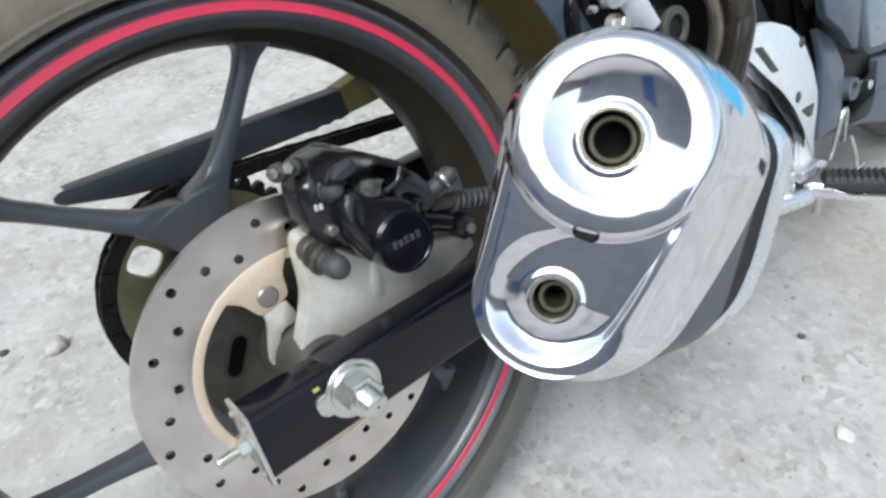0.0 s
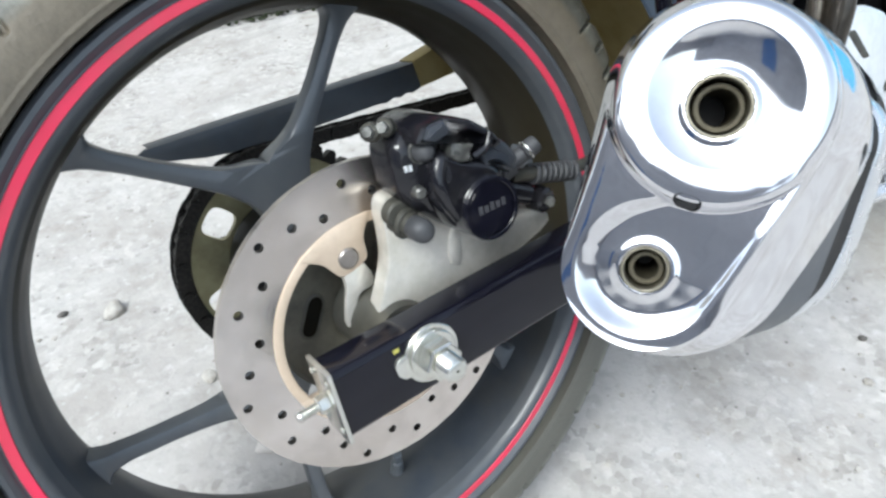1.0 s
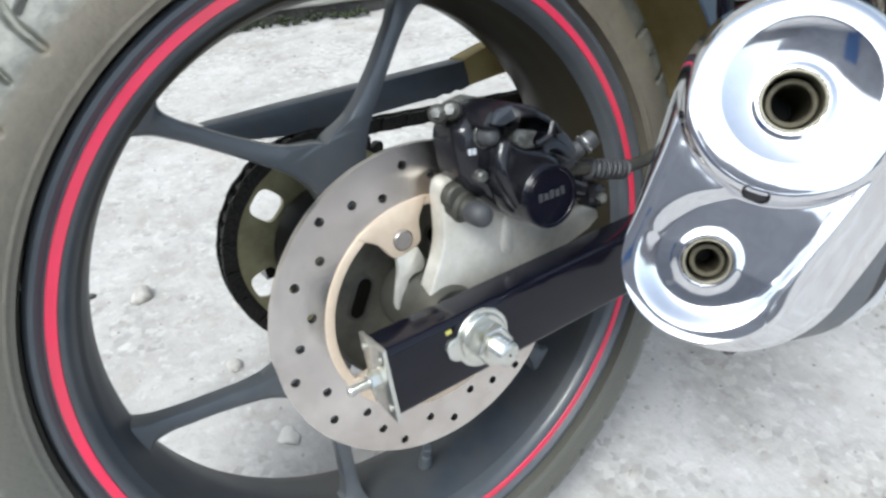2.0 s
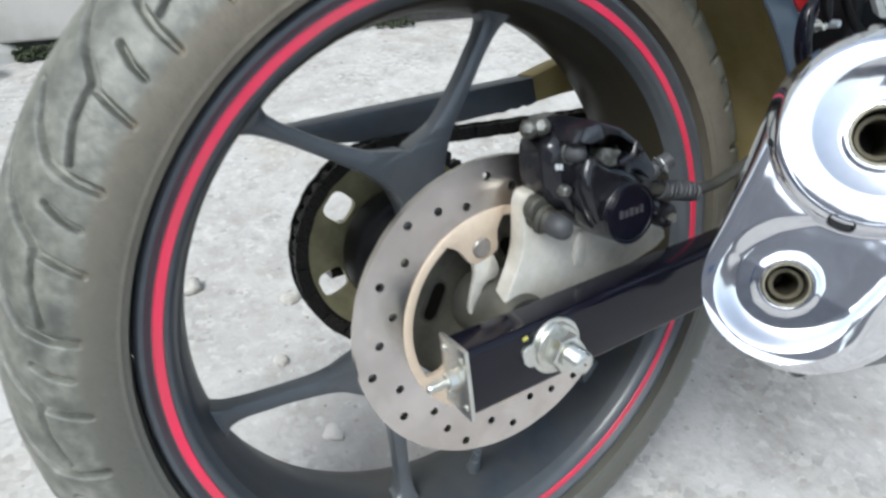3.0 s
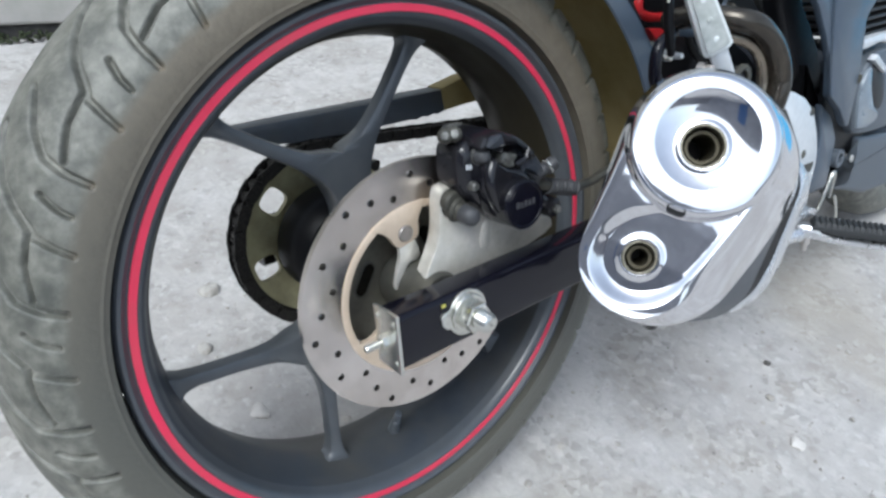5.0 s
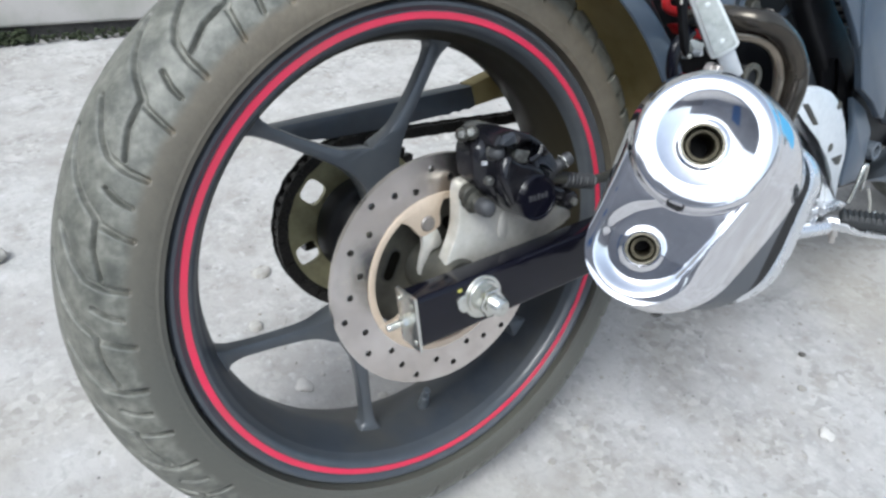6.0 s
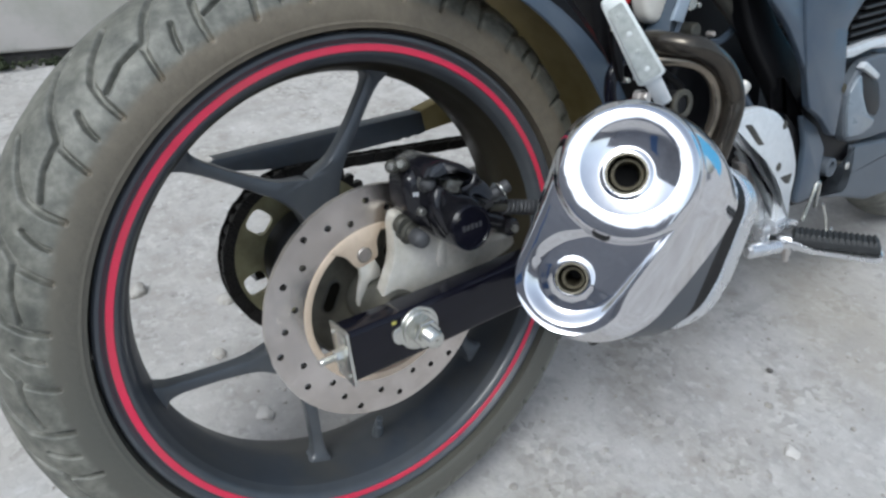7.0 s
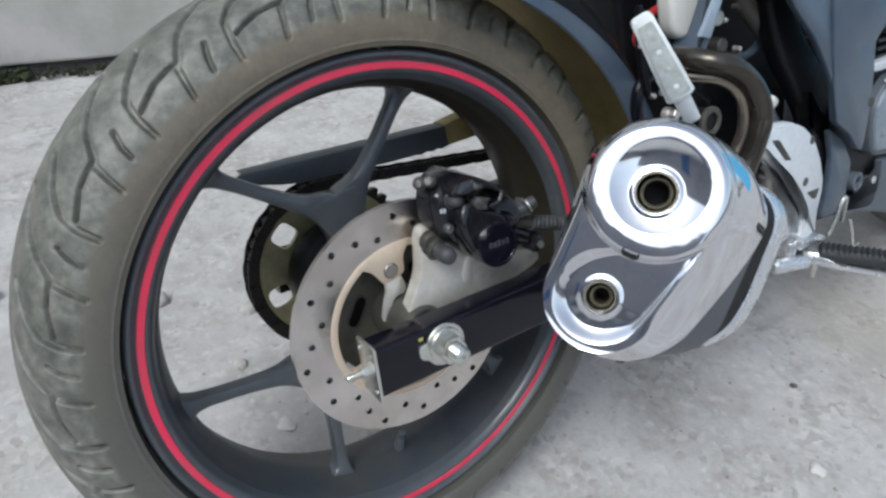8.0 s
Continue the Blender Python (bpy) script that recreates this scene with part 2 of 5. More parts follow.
KERB = surface("kerb_concrete", (0.50, 0.475, 0.455), (0.40, 0.395, 0.36), 5, 0.9, bump=0.6, bump_scale=120, dirt=(0.29, 0.29, 0.24), dirt_scale=4, dirt_amount=0.8)
MOSS = surface("moss", (0.018, 0.026, 0.009), (0.034, 0.042, 0.018), 90, 0.95, bump=0.9, bump_scale=200)
PLASTER = surface("unseen_wall_plaster", (0.42, 0.40, 0.41), (0.35, 0.335, 0.345), 4, 0.9, bump=0.3, bump_scale=80, dirt=(0.22, 0.21, 0.22), dirt_scale=1.2, dirt_amount=0.5)


def concrete():
    """Worn, dusty concrete: mottled patches, exposed grains, small pits."""
    m = bpy.data.materials.new("worn_concrete")
    m.use_nodes = True
    nt = m.node_tree
    n, l = nt.nodes, nt.links
    b = n["Principled BSDF"]
    co = n.new("ShaderNodeTexCoord")

    def noise_tex(scale, detail, rough=0.6):
        t = n.new("ShaderNodeTexNoise")
        t.inputs["Scale"].default_value, t.inputs["Detail"].default_value, t.inputs["Roughness"].default_value = scale, detail, rough
        l.new(co.outputs["Object"], t.inputs["Vector"])
        return t

    def ramp(src, a, c, lo=0.0, hi=1.0):
        r = n.new("ShaderNodeMapRange")
        r.inputs["From Min"].default_value, r.inputs["From Max"].default_value = a, c
        r.inputs["To Min"].default_value, r.inputs["To Max"].default_value = lo, hi
        l.new(src, r.inputs["Value"])
        return r.outputs["Result"]

    def blend(a, c, fac, mode="MIX"):
        x = n.new("ShaderNodeMix")
        x.data_type, x.blend_type = "RGBA", mode
        for key, v in (("A", a), ("B", c)):
            if isinstance(v, tuple):
                x.inputs[key].default_value = rgb(v)
            else:
                l.new(v, x.inputs[key])
        l.new(fac, x.inputs["Factor"])
        return x.outputs["Result"]

    broad, mid, fine = noise_tex(4.5, 5), noise_tex(15.0, 5, 0.6), noise_tex(75.0, 4, 0.6)
    c = blend((0.362, 0.344, 0.328), (0.462, 0.448, 0.437), ramp(broad.outputs["Fac"], 0.38, 0.62))
    c = blend(c, (0.295, 0.272, 0.250), ramp(mid.outputs["Fac"], 0.54, 0.70, 0.0, 0.75))
    c = blend(c, (0.538, 0.522, 0.506), ramp(mid.outputs["Fac"], 0.46, 0.33, 0.0, 0.45))
    c = blend(c, (0.34, 0.330, 0.315), ramp(noise_tex(42.0, 3, 0.55).outputs["Fac"], 0.56, 0.66, 0.0, 0.45))
    c = blend(c, (0.58, 0.575, 0.575), ramp(noise_tex(55.0, 3, 0.55).outputs["Fac"], 0.60, 0.69, 0.0, 0.45))
    c = blend(c, (0.30, 0.29, 0.28), ramp(fine.outputs["Fac"], 0.58, 0.72, 0.0, 0.35))
    long = n.new("ShaderNodeMapping")
    long.inputs["Rotation"].default_value, long.inputs["Scale"].default_value = (0, 0, radians(-28)), (2.2, 9.0, 1.0)
    l.new(co.outputs["Object"], long.inputs["Vector"])
    drag = n.new("ShaderNodeTexNoise")
    drag.inputs["Scale"].default_value, drag.inputs["Detail"].default_value, drag.inputs["Distortion"].default_value = 1.6, 4, 0.8
    l.new(long.outputs["Vector"], drag.inputs["Vector"])
    c = blend(c, (0.30, 0.292, 0.285), ramp(drag.outputs["Fac"], 0.56, 0.70, 0.0, 0.42))
    chips = n.new("ShaderNodeTexVoronoi")
    chips.inputs["Scale"].default_value = 95.0
    wob = n.new("ShaderNodeVectorMath")
    wob.operation = "MULTIPLY_ADD"
    wob.inputs[1].default_value = (0.012, 0.012, 0.0)
    l.new(noise_tex(60.0, 3).outputs["Color"], wob.inputs[0])
    l.new(co.outputs["Object"], wob.inputs[2])
    l.new(wob.outputs["Vector"], chips.inputs["Vector"])
    tint = n.new("ShaderNodeSeparateColor")
    l.new(chips.outputs["Color"], tint.inputs["Color"])
    broken = ramp(noise_tex(6.5, 5, 0.65).outputs["Fac"], 0.47, 0.60)
    for src, lo, hi, tone, most in ((tint.outputs["Red"], 0.62, 0.80, (0.245, 0.234, 0.220), 0.55), (tint.outputs["Green"], 0.66, 0.84, (0.56, 0.545, 0.525), 0.50)):
        both = n.new("ShaderNodeMath")
        both.operation = "MULTIPLY"
        l.new(ramp(src, lo, hi, 0.0, most), both.inputs[0])
        l.new(broken, both.inputs[1])
        c = blend(c, tone, both.outputs[0])
    relief = n.new("ShaderNodeMath")
    relief.operation = "MULTIPLY"
    l.new(tint.outputs["Green"], relief.inputs[0])
    l.new(broken, relief.inputs[1])
    vor = n.new("ShaderNodeTexVoronoi")
    vor.inputs["Scale"].default_value = 52.0
    l.new(co.outputs["Object"], vor.inputs["Vector"])
    spots = ramp(vor.outputs["Distance"], 0.13, 0.06)
    rare = n.new("ShaderNodeMath")
    rare.operation = "MULTIPLY"
    l.new(spots, rare.inputs[0])
    l.new(ramp(noise_tex(30.0, 2).outputs["Fac"], 0.53, 0.60, 0.0, 0.8), rare.inputs[1])
    c = blend(c, (0.10, 0.095, 0.09), rare.outputs[0])
    warp = noise_tex(5.0, 4, 0.55)
    line = n.new("ShaderNodeMath")
    line.operation = "SUBTRACT"
    line.inputs[1].default_value = 0.5
    l.new(warp.outputs["Fac"], line.inputs[0])
    size = n.new("ShaderNodeMath")
    size.operation = "ABSOLUTE"
    l.new(line.outputs[0], size.inputs[0])
    c = blend(c, (0.22, 0.215, 0.21), ramp(size.outputs[0], 0.009, 0.002, 0.0, 0.15))
    c = blend(c, (0.36, 0.33, 0.28), ramp(noise_tex(1.7, 5).outputs["Fac"], 0.55, 0.68, 0.0, 0.5))
    l.new(c, b.inputs["Base Color"])
    b.inputs["Roughness"].default_value = 0.92
    b.inputs["Specular IOR Level"].default_value = 0.25
    bp = n.new("ShaderNodeBump")
    bp.inputs["Strength"].default_value, bp.inputs["Distance"].default_value = 0.8, 0.008
    l.new(mid.outputs["Fac"], bp.inputs["Height"])
    bp2 = n.new("ShaderNodeBump")
    bp2.inputs["Strength"].default_value, bp2.inputs["Distance"].default_value = 0.5, 0.0016
    l.new(fine.outputs["Fac"], bp2.inputs["Height"])
    l.new(bp.outputs["Normal"], bp2.inputs["Normal"])
    bp3 = n.new("ShaderNodeBump")
    bp3.inputs["Strength"].default_value, bp3.inputs["Distance"].default_value = 0.45, 0.0022
    l.new(relief.outputs[0], bp3.inputs["Height"])
    l.new(bp2.outputs["Normal"], bp3.inputs["Normal"])
    l.new(bp3.outputs["Normal"], b.inputs["Normal"])
    return m


# Near-black that stands in for the shaded depth of the hub slots.
SLOT_SHADE = surface("slot_shade", (0.003, 0.003, 0.002), (0.006, 0.005, 0.003), 120, 0.9, spec=0.1)
CONCRETE = concrete()


# ---------------------------------------------------------------- mesh helpers
def smooth(a, b, x):
    t = max(0.0, min(1.0, (x - a) / (b - a)))
    return t * t * (3 - 2 * t)


def finish(bm, name, material, sharp=38.0):
    bmesh.ops.remove_doubles(bm, verts=bm.verts, dist=1e-6)
    bmesh.ops.recalc_face_normals(bm, faces=bm.faces)
    for e in bm.edges:
        if len(e.link_faces) == 2:
            e.smooth = e.calc_face_angle(0.0) < radians(sharp)
        elif len(e.link_faces) > 2:
            e.smooth = False
    for f in bm.faces:
        f.smooth = True
    me = bpy.data.meshes.new(name)
    bm.to_mesh(me)
    bm.free()
    me.materials.append(material)
    return me


AXLE = 0.305                          # height of the axle over the bike's base, in the bike's own upright frame


def part(name, bm, material, parent, label="", sharp=38.0):
    """One mesh object under a thing or a part. Meshes are drawn with the rear axle's middle as origin."""
    ob = new(name, finish(bm, name, material, sharp))
    ob.parent = parent
    if parent.type == "EMPTY":
        ob.location = (0, 0, AXLE)
    if label:
        tagged(ob, label)
    return ob


def thing(name, bm, material, label, category, kind="", at=(0, 0, 0), sharp=38.0):
    ob = new(name, finish(bm, name, material, sharp))
    ob.location = at
    return tagged(ob, label, category, kind=kind)


def frame_of(d):
    d = Vector(d).normalized()
    a = Vector((0, 0, 1)) if abs(d.z) < 0.9 else Vector((1, 0, 0))
    u = d.cross(a).normalized()
    return d, u, d.cross(u)


def rings(bm, loops, closed=False, cap0=True, cap1=True):
    """Skins a list of equally long vertex loops."""
    vs = [[bm.verts.new(p) for p in loop] for loop in loops]
    n = len(vs[0])
    pairs = list(zip(vs, vs[1:])) + ([(vs[-1], vs[0])] if closed else [])
    for a, b in pairs:
        for i in range(n):
            bm.faces.new((a[i], a[(i + 1) % n], b[(i + 1) % n], b[i]))
    if not closed:
        if cap0:
            bm.faces.new(vs[0])
        if cap1:
            bm.faces.new(vs[-1][::-1])
    return vs


def cyl(bm, p0, p1, r0, r1=None, seg=24, edge=0.0):
    """A round bar from p0 to p1 with softened ends."""
    p0, p1 = Vector(p0), Vector(p1)
    r1 = r0 if r1 is None else r1
    d, u, v = frame_of(p1 - p0)
    ln = (p1 - p0).length
    steps = [(0, r0 - edge), (edge, r0), (ln - edge, r1), (ln, r1 - edge)] if edge else [(0, r0), (ln, r1)]
    rings(bm, [[p0 + d * h + (u * math.cos(k * math.tau / seg) + v * math.sin(k * math.tau / seg)) * r for k in range(seg)] for h, r in steps])


def hexbar(bm, p0, p1, r, edge=0.0006):
    cyl(bm, p0, p1, r, seg=6, edge=edge)


def tube_ring(bm, p0, p1, ro, ri, seg=32, edge=0.0006):
    """An open pipe with a wall."""
    p0, p1 = Vector(p0), Vector(p1)
    d, u, v = frame_of(p1 - p0)
    ln = (p1 - p0).length
    prof = [(0, ro - edge), (edge, ro), (ln - edge, ro), (ln, ro - edge), (ln, ri + edge), (ln - edge, ri), (edge, ri), (0, ri + edge)]
    rings(bm, [[p0 + d * h + (u * math.cos(k * math.tau / seg) + v * math.sin(k * math.tau / seg)) * r for k in range(seg)] for h, r in prof], closed=True)


def spline(points, n):
    """A smooth line through the points."""
    p = [Vector(q) for q in points]
    p = [p[0] * 2 - p[1], *p, p[-1] * 2 - p[-2]]
    out = []
    for i in range(1, len(p) - 2):
        for k in range(n):
            t = k / n
            out.append(0.5 * (2 * p[i] + (p[i + 1] - p[i - 1]) * t + (2 * p[i - 1] - 5 * p[i] + 4 * p[i + 1] - p[i + 2]) * t * t
                              + (3 * p[i] - p[i - 1] - 3 * p[i + 1] + p[i + 2]) * t ** 3))
    return out + [p[-2]]


def sweep(bm, points, radius, n=8, seg=14, taper=None):
    """A round tube along a smooth line."""
    line = spline(points, n)
    up = Vector((0.13, 0.2, 0.97))
    loops = []
    for i, q in enumerate(line):
        d = (line[min(i + 1, len(line) - 1)] - line[max(i - 1, 0)]).normalized()
        u = d.cross(up).normalized()
        v = d.cross(u)
        up = u.cross(d) * 1.0
        r = radius if taper is None else radius + (taper - radius) * i / (len(line) - 1)
        loops.append([q + (u * math.cos(k * math.tau / seg) + v * math.sin(k * math.tau / seg)) * r for k in range(seg)])
        up = v if v.dot(up) > 0 else -v
    rings(bm, loops)


def rounded(poly, rounds=2):
    """Cuts the corners of a closed outline."""
    for _ in range(rounds):
        out = []
        for (ax, az), (bx, bz) in zip(poly, poly[1:] + poly[:1]):
            out += [(ax * 0.75 + bx * 0.25, az * 0.75 + bz * 0.25), (ax * 0.25 + bx * 0.75, az * 0.25 + bz * 0.75)]
        poly = out
    return poly


def corner(poly, r, n=4):
    """Rounds each corner of a closed outline by about r."""
    out = []
    for (ax, az), (bx, bz), (cx, cz) in zip(poly[-1:] + poly[:-1], poly, poly[1:] + poly[:1]):
        la, lc = math.hypot(ax - bx, az - bz), math.hypot(cx - bx, cz - bz)
        ka, kc = min(r / la, 0.45), min(r / lc, 0.45)
        px, pz, qx, qz = bx + (ax - bx) * ka, bz + (az - bz) * ka, bx + (cx - bx) * kc, bz + (cz - bz) * kc
        for k in range(n + 1):
            t = k / n
            out.append((px * (1 - t) ** 2 + 2 * bx * t * (1 - t) + qx * t * t, pz * (1 - t) ** 2 + 2 * bz * t * (1 - t) + qz * t * t))
    return out


def inset(poly, d):
    """Moves a closed outline inwards by about d."""
    area = sum(ax * bz - bx * az for (ax, az), (bx, bz) in zip(poly, poly[1:] + poly[:1]))
    s = 1 if area > 0 else -1
    out = []
    for (ax, az), (bx, bz), (cx, cz) in zip(poly[-1:] + poly[:-1], poly, poly[1:] + poly[:1]):
        tx, tz = cx - ax, cz - az
        ln = math.hypot(tx, tz) or 1
        out.append((bx - s * tz / ln * d, bz + s * tx / ln * d))
    return out


def slab(bm, poly, y0, y1, edge=0.002, tilt=0.0):
    """An outline in x and z, drawn out from y0 (outer face) to y1, with softened edges. tilt: how far y moves per metre of x."""
    small = inset(poly, edge)
    mid = inset(poly, edge * 0.3)
    s = 1 if y1 > y0 else -1
    loops = [(small, y0), (mid, y0 + s * edge * 0.3), (poly, y0 + s * edge), (poly, y1 - s * edge), (mid, y1 - s * edge * 0.3), (small, y1)]
    if edge >= 0.004:
        arc = [(edge * (1 - math.cos(k * math.pi / 8)), edge * (1 - math.sin(k * math.pi / 8))) for k in range(5)]
        loops = [(inset(poly, d), y0 + s * h) for h, d in arc] + [(inset(poly, d), y1 - s * h) for h, d in arc[::-1]]
    rings(bm, [[Vector((x, y + tilt * x, z)) for x, z in p] for p, y in loops])


def box(bm, lo, hi, edge=0.002):
    slab(bm, [(lo[0], lo[2]), (hi[0], lo[2]), (hi[0], hi[2]), (lo[0], hi[2])], lo[1], hi[1], edge)


def lathe(bm, prof, seg=128, a0=0.0, a1=360.0, closed_profile=True):
    """Turns an outline of (y, r) round the axle."""
    full = abs(a1 - a0) >= 359.9
    steps = seg if full else seg + 1
    loops = []
    for k in range(steps):
        a = radians(a0 + (a1 - a0) * k / seg)
        loops.append([Vector((r * math.cos(a), y, r * math.sin(a))) for y, r in prof])
    if full:
        rings(bm, loops, closed=True)
    elif closed_profile:
        rings(bm, loops)


def pierced(bm, r_in, r_out, y0, y1, holes, seg_hole=14, square=2.0):
    """A flat ring with round holes, one a cell: holes of (angle, radius from the axle, hole radius), evenly spread. square: over 2 for squarish holes."""
    n = len(holes)
    half = math.pi / n
    for ang, rc, rh in holes:
        a0 = radians(ang)
        phis = [k * math.tau / seg_hole for k in range(seg_hole)]
        corners = [math.atan2(r - rc, s * half * rc) % math.tau for r in (r_in, r_out) for s in (-1, 1)]
        phis = sorted(phis + corners)
        inner, outer = [], []
        for ph in phis:
            c, s = math.cos(ph), math.sin(ph)
            k = min((half * rc) / abs(c) if abs(c) > 1e-9 else 9, ((r_out - rc) if s > 0 else (rc - r_in)) / abs(s) if abs(s) > 1e-9 else 9)
            th, r = a0 + k * c / rc, rc + k * s
            outer.append((r * math.cos(th), r * math.sin(th), r))
            hx, hz = rc * math.cos(a0), rc * math.sin(a0)
            tx, tz, nx, nz = -math.sin(a0), math.cos(a0), math.cos(a0), math.sin(a0)
            g = rh / (abs(c) ** square + abs(s) ** square) ** (1 / square)
            inner.append((hx + g * (c * tx + s * nx), hz + g * (c * tz + s * nz)))
        m = len(phis)
        fo = [bm.verts.new((x, y0, z)) for x, z, _ in outer]
        fi = [bm.verts.new((x, y0, z)) for x, z in inner]
        bo = [bm.verts.new((x, y1, z)) for x, z, _ in outer]
        bi = [bm.verts.new((x, y1, z)) for x, z in inner]
        for i in range(m):
            j = (i + 1) % m
            bm.faces.new((fo[i], fo[j], fi[j], fi[i]))
            bm.faces.new((bo[j], bo[i], bi[i], bi[j]))
            bm.faces.new((fi[i], fi[j], bi[j], bi[i]))
            for lim in (r_in, r_out):
                if abs(outer[i][2] - lim) < 1e-6 and abs(outer[j][2] - lim) < 1e-6:
                    bm.faces.new((fo[j], fo[i], bo[i], bo[j]))


def turned(poly, deg):
    """Turns an outline drawn along x round the axle."""
    c, s = math.cos(radians(deg)), math.sin(radians(deg))
    return [(x * c - z * s, x * s + z * c) for x, z in poly]


# ---------------------------------------------------------------- ground, kerb, added unseen walls
def smooth_noise(x, y, s):
    return noise.noise(Vector((x * s, y * s, 0.3)))


def build_ground():
    """One sheet to the horizon, fine and uneven near the bike."""
    near = list(np.arange(-1.0, 1.2001, 0.0125))
    far = [1.4, 1.8, 2.5, 4, 7, 12, 25, 60, 150, 400]
    xs = [-v for v in far[::-1]] + near + [v for v in far]
    ny = list(np.arange(-0.8, 1.8001, 0.0125))
    ys = [-v for v in far[::-1]] + ny + [v + 0.6 for v in far]
    def height(x, y):
        if abs(x) > 3 or abs(y) > 3:
            return -0.002
        h = 0.0024 * smooth_noise(x, y, 3.1) + 0.0024 * smooth_noise(x, y, 11) + 0.0020 * smooth_noise(x, y, 33)
        return h - 0.0015
    verts = [(x, y, height(x, y)) for y in ys for x in xs]
    w = len(xs)
    faces = [(j * w + i, j * w + i + 1, (j + 1) * w + i + 1, (j + 1) * w + i) for j in range(len(ys) - 1) for i in range(w - 1)]
    me = bpy.data.meshes.new("ground")
    me.from_pydata(verts, [], faces)
    for p in me.polygons:
        p.use_smooth = True
    me.materials.append(CONCRETE)
    return tagged(new("ground", me), "worn dusty grey concrete yard", "ground", kind="structure")


ground = build_ground()


def lumpy(bm, centre, size, seed, flat=0.6):
    """A small stone with facets."""
    rnd = random.Random(seed)
    ico = bmesh.new()
    bmesh.ops.create_icosphere(ico, subdivisions=2, radius=1.0)
    off = Vector((rnd.random() * 9, rnd.random() * 9, rnd.random() * 9))
    sx, sy = 0.8 + 0.5 * rnd.random(), 0.8 + 0.4 * rnd.random()
    turn = Euler((rnd.random() * 0.4, rnd.random() * 0.4, rnd.random() * 6.3)).to_matrix()
    made = {}
    for v in ico.verts:
        p = v.co * (1.0 + 0.45 * noise.noise(v.co * 1.1 + off) + 0.15 * noise.noise(v.co * 2.9 + off))
        p = turn @ Vector((p.x * sx, p.y * sy, p.z * flat))
        made[v] = bm.verts.new(Vector(centre) + p * size)
    for f in ico.faces:
        bm.faces.new([made[v] for v in f.verts])
    ico.free()


def stone(x, y, size, material, label, seed, flat=0.6):
    bm = bmesh.new()
    lumpy(bm, (0, 0, size * flat * 0.55), size, seed, flat)
    return thing("stone", bm, material, label, "stone", at=(x, y, -0.001), sharp=50)


stone(-0.150, 0.468, 0.015, STONE, "small pale brown stone lying on the concrete", 1, 0.7)
stone(-0.212, 0.514, 0.006, DARK_STONE_SHADE, "tiny dark pebble lying on the concrete", 2, 0.7)
stone(-0.034, 0.380, 0.015, STONE, "flat pale stone pressed into the concrete", 3, 0.3)
stone(-0.085, 0.265, 0.012, STONE, "small grey stone lying on the concrete", 4, 0.45)
stone(0.487, -0.309, 0.0125, WHITE_STONE, "whitish flat stone set in the concrete", 12, 0.22)
stone(-0.386, 0.623, 0.020, STONE, "rounded grey stone lying behind the tyre", 6, 0.7)
stone(-0.072, 0.125, 0.014, WHITE_STONE, "pale flat stone under the rear wheel", 7, 0.3)
stone(0.594, -0.204, 0.005, DARK_STONE_SHADE, "tiny dark pebble lying on the concrete", 8, 0.7)


def build_pebbles():
    """Loose grit and crumbs, too many to count."""
    rnd = random.Random(7)
    verts, faces = [], []
    base = bmesh.new()
    bmesh.ops.create_icosphere(base, subdivisions=1, radius=1.0)
    bv, bf = [v.co.copy() for v in base.verts], [[v.index for v in f.verts] for f in base.faces]
    base.free()
    for k in range(2600):
        if k < 1500:
            x, y = rnd.uniform(-0.1, 1.0), rnd.uniform(-0.55, 0.35)
        else:
            x, y = rnd.uniform(-0.7, 0.9), rnd.uniform(0.0, 1.5)
        s = 0.0008 + 0.0030 * rnd.random() ** 3.5
        if k % 23 == 0:
            s = 0.003 + 0.0035 * rnd.random()
        o = len(verts)
        rot = Euler((rnd.random() * 6, rnd.random() * 6, rnd.random() * 6)).to_matrix()
        fl = (0.4 if s < 0.003 else 0.15) + 0.3 * rnd.random()
        for v in bv:
            p = rot @ Vector((v.x * (1 + 0.3 * rnd.random()), v.y, v.z))
            verts.append((x + p.x * s, y + p.y * s, p.z * s * fl + s * 0.2 - 0.0008))
        faces += [[o + i for i in f] for f in bf]
    me = bpy.data.meshes.new("grit")
    me.from_pydata(verts, [], faces)
    me.materials.append(STONE)
    return tagged(new("grit", me), "loose grey grit scattered over the concrete", "grit", kind="stuff")


build_pebbles()


def rough_block(lo, hi, seed, cell=0.04, amp=0.006):
    """A cast block with an uneven face and worn edges."""
    bm = bmesh.new()
    box(bm, lo, hi, 0.012)
    bmesh.ops.subdivide_edges(bm, edges=[e for e in bm.edges if e.calc_length() > cell * 4], cuts=24, use_grid_fill=True)
    for v in bm.verts:
        v.co += Vector((0, 1, 0.5)) * amp * noise.noise(v.co * 9 + Vector((seed, 0, 0))) + Vector((0, 0.4, 0.3)) * amp * noise.noise(v.co * 40)
    return bm


KERB_TURN = -12.0
# The wall's unseen upper part is added to darken reflections from the north.
kerb = thing("kerb", rough_block((-6.0, 0.0, 0.040), (6.0, 0.5, 2.6), 1), KERB,
             "grey concrete wall with a mossy gap under it", "wall", "structure", at=(0, 1.57, 0))
kerb.rotation_euler = (0, 0, radians(KERB_TURN))
# Footing in a dark colour that stands for the shade under the ledge.
foot = thing("kerb_foot", rough_block((-6.0, 0.03, -0.02), (6.0, 0.45, 0.036), 2), DARK_STONE_SHADE,
             "footing under the concrete ledge, coloured dark for the gap's shade", "ledge", "structure", at=(0, 1.57, 0))
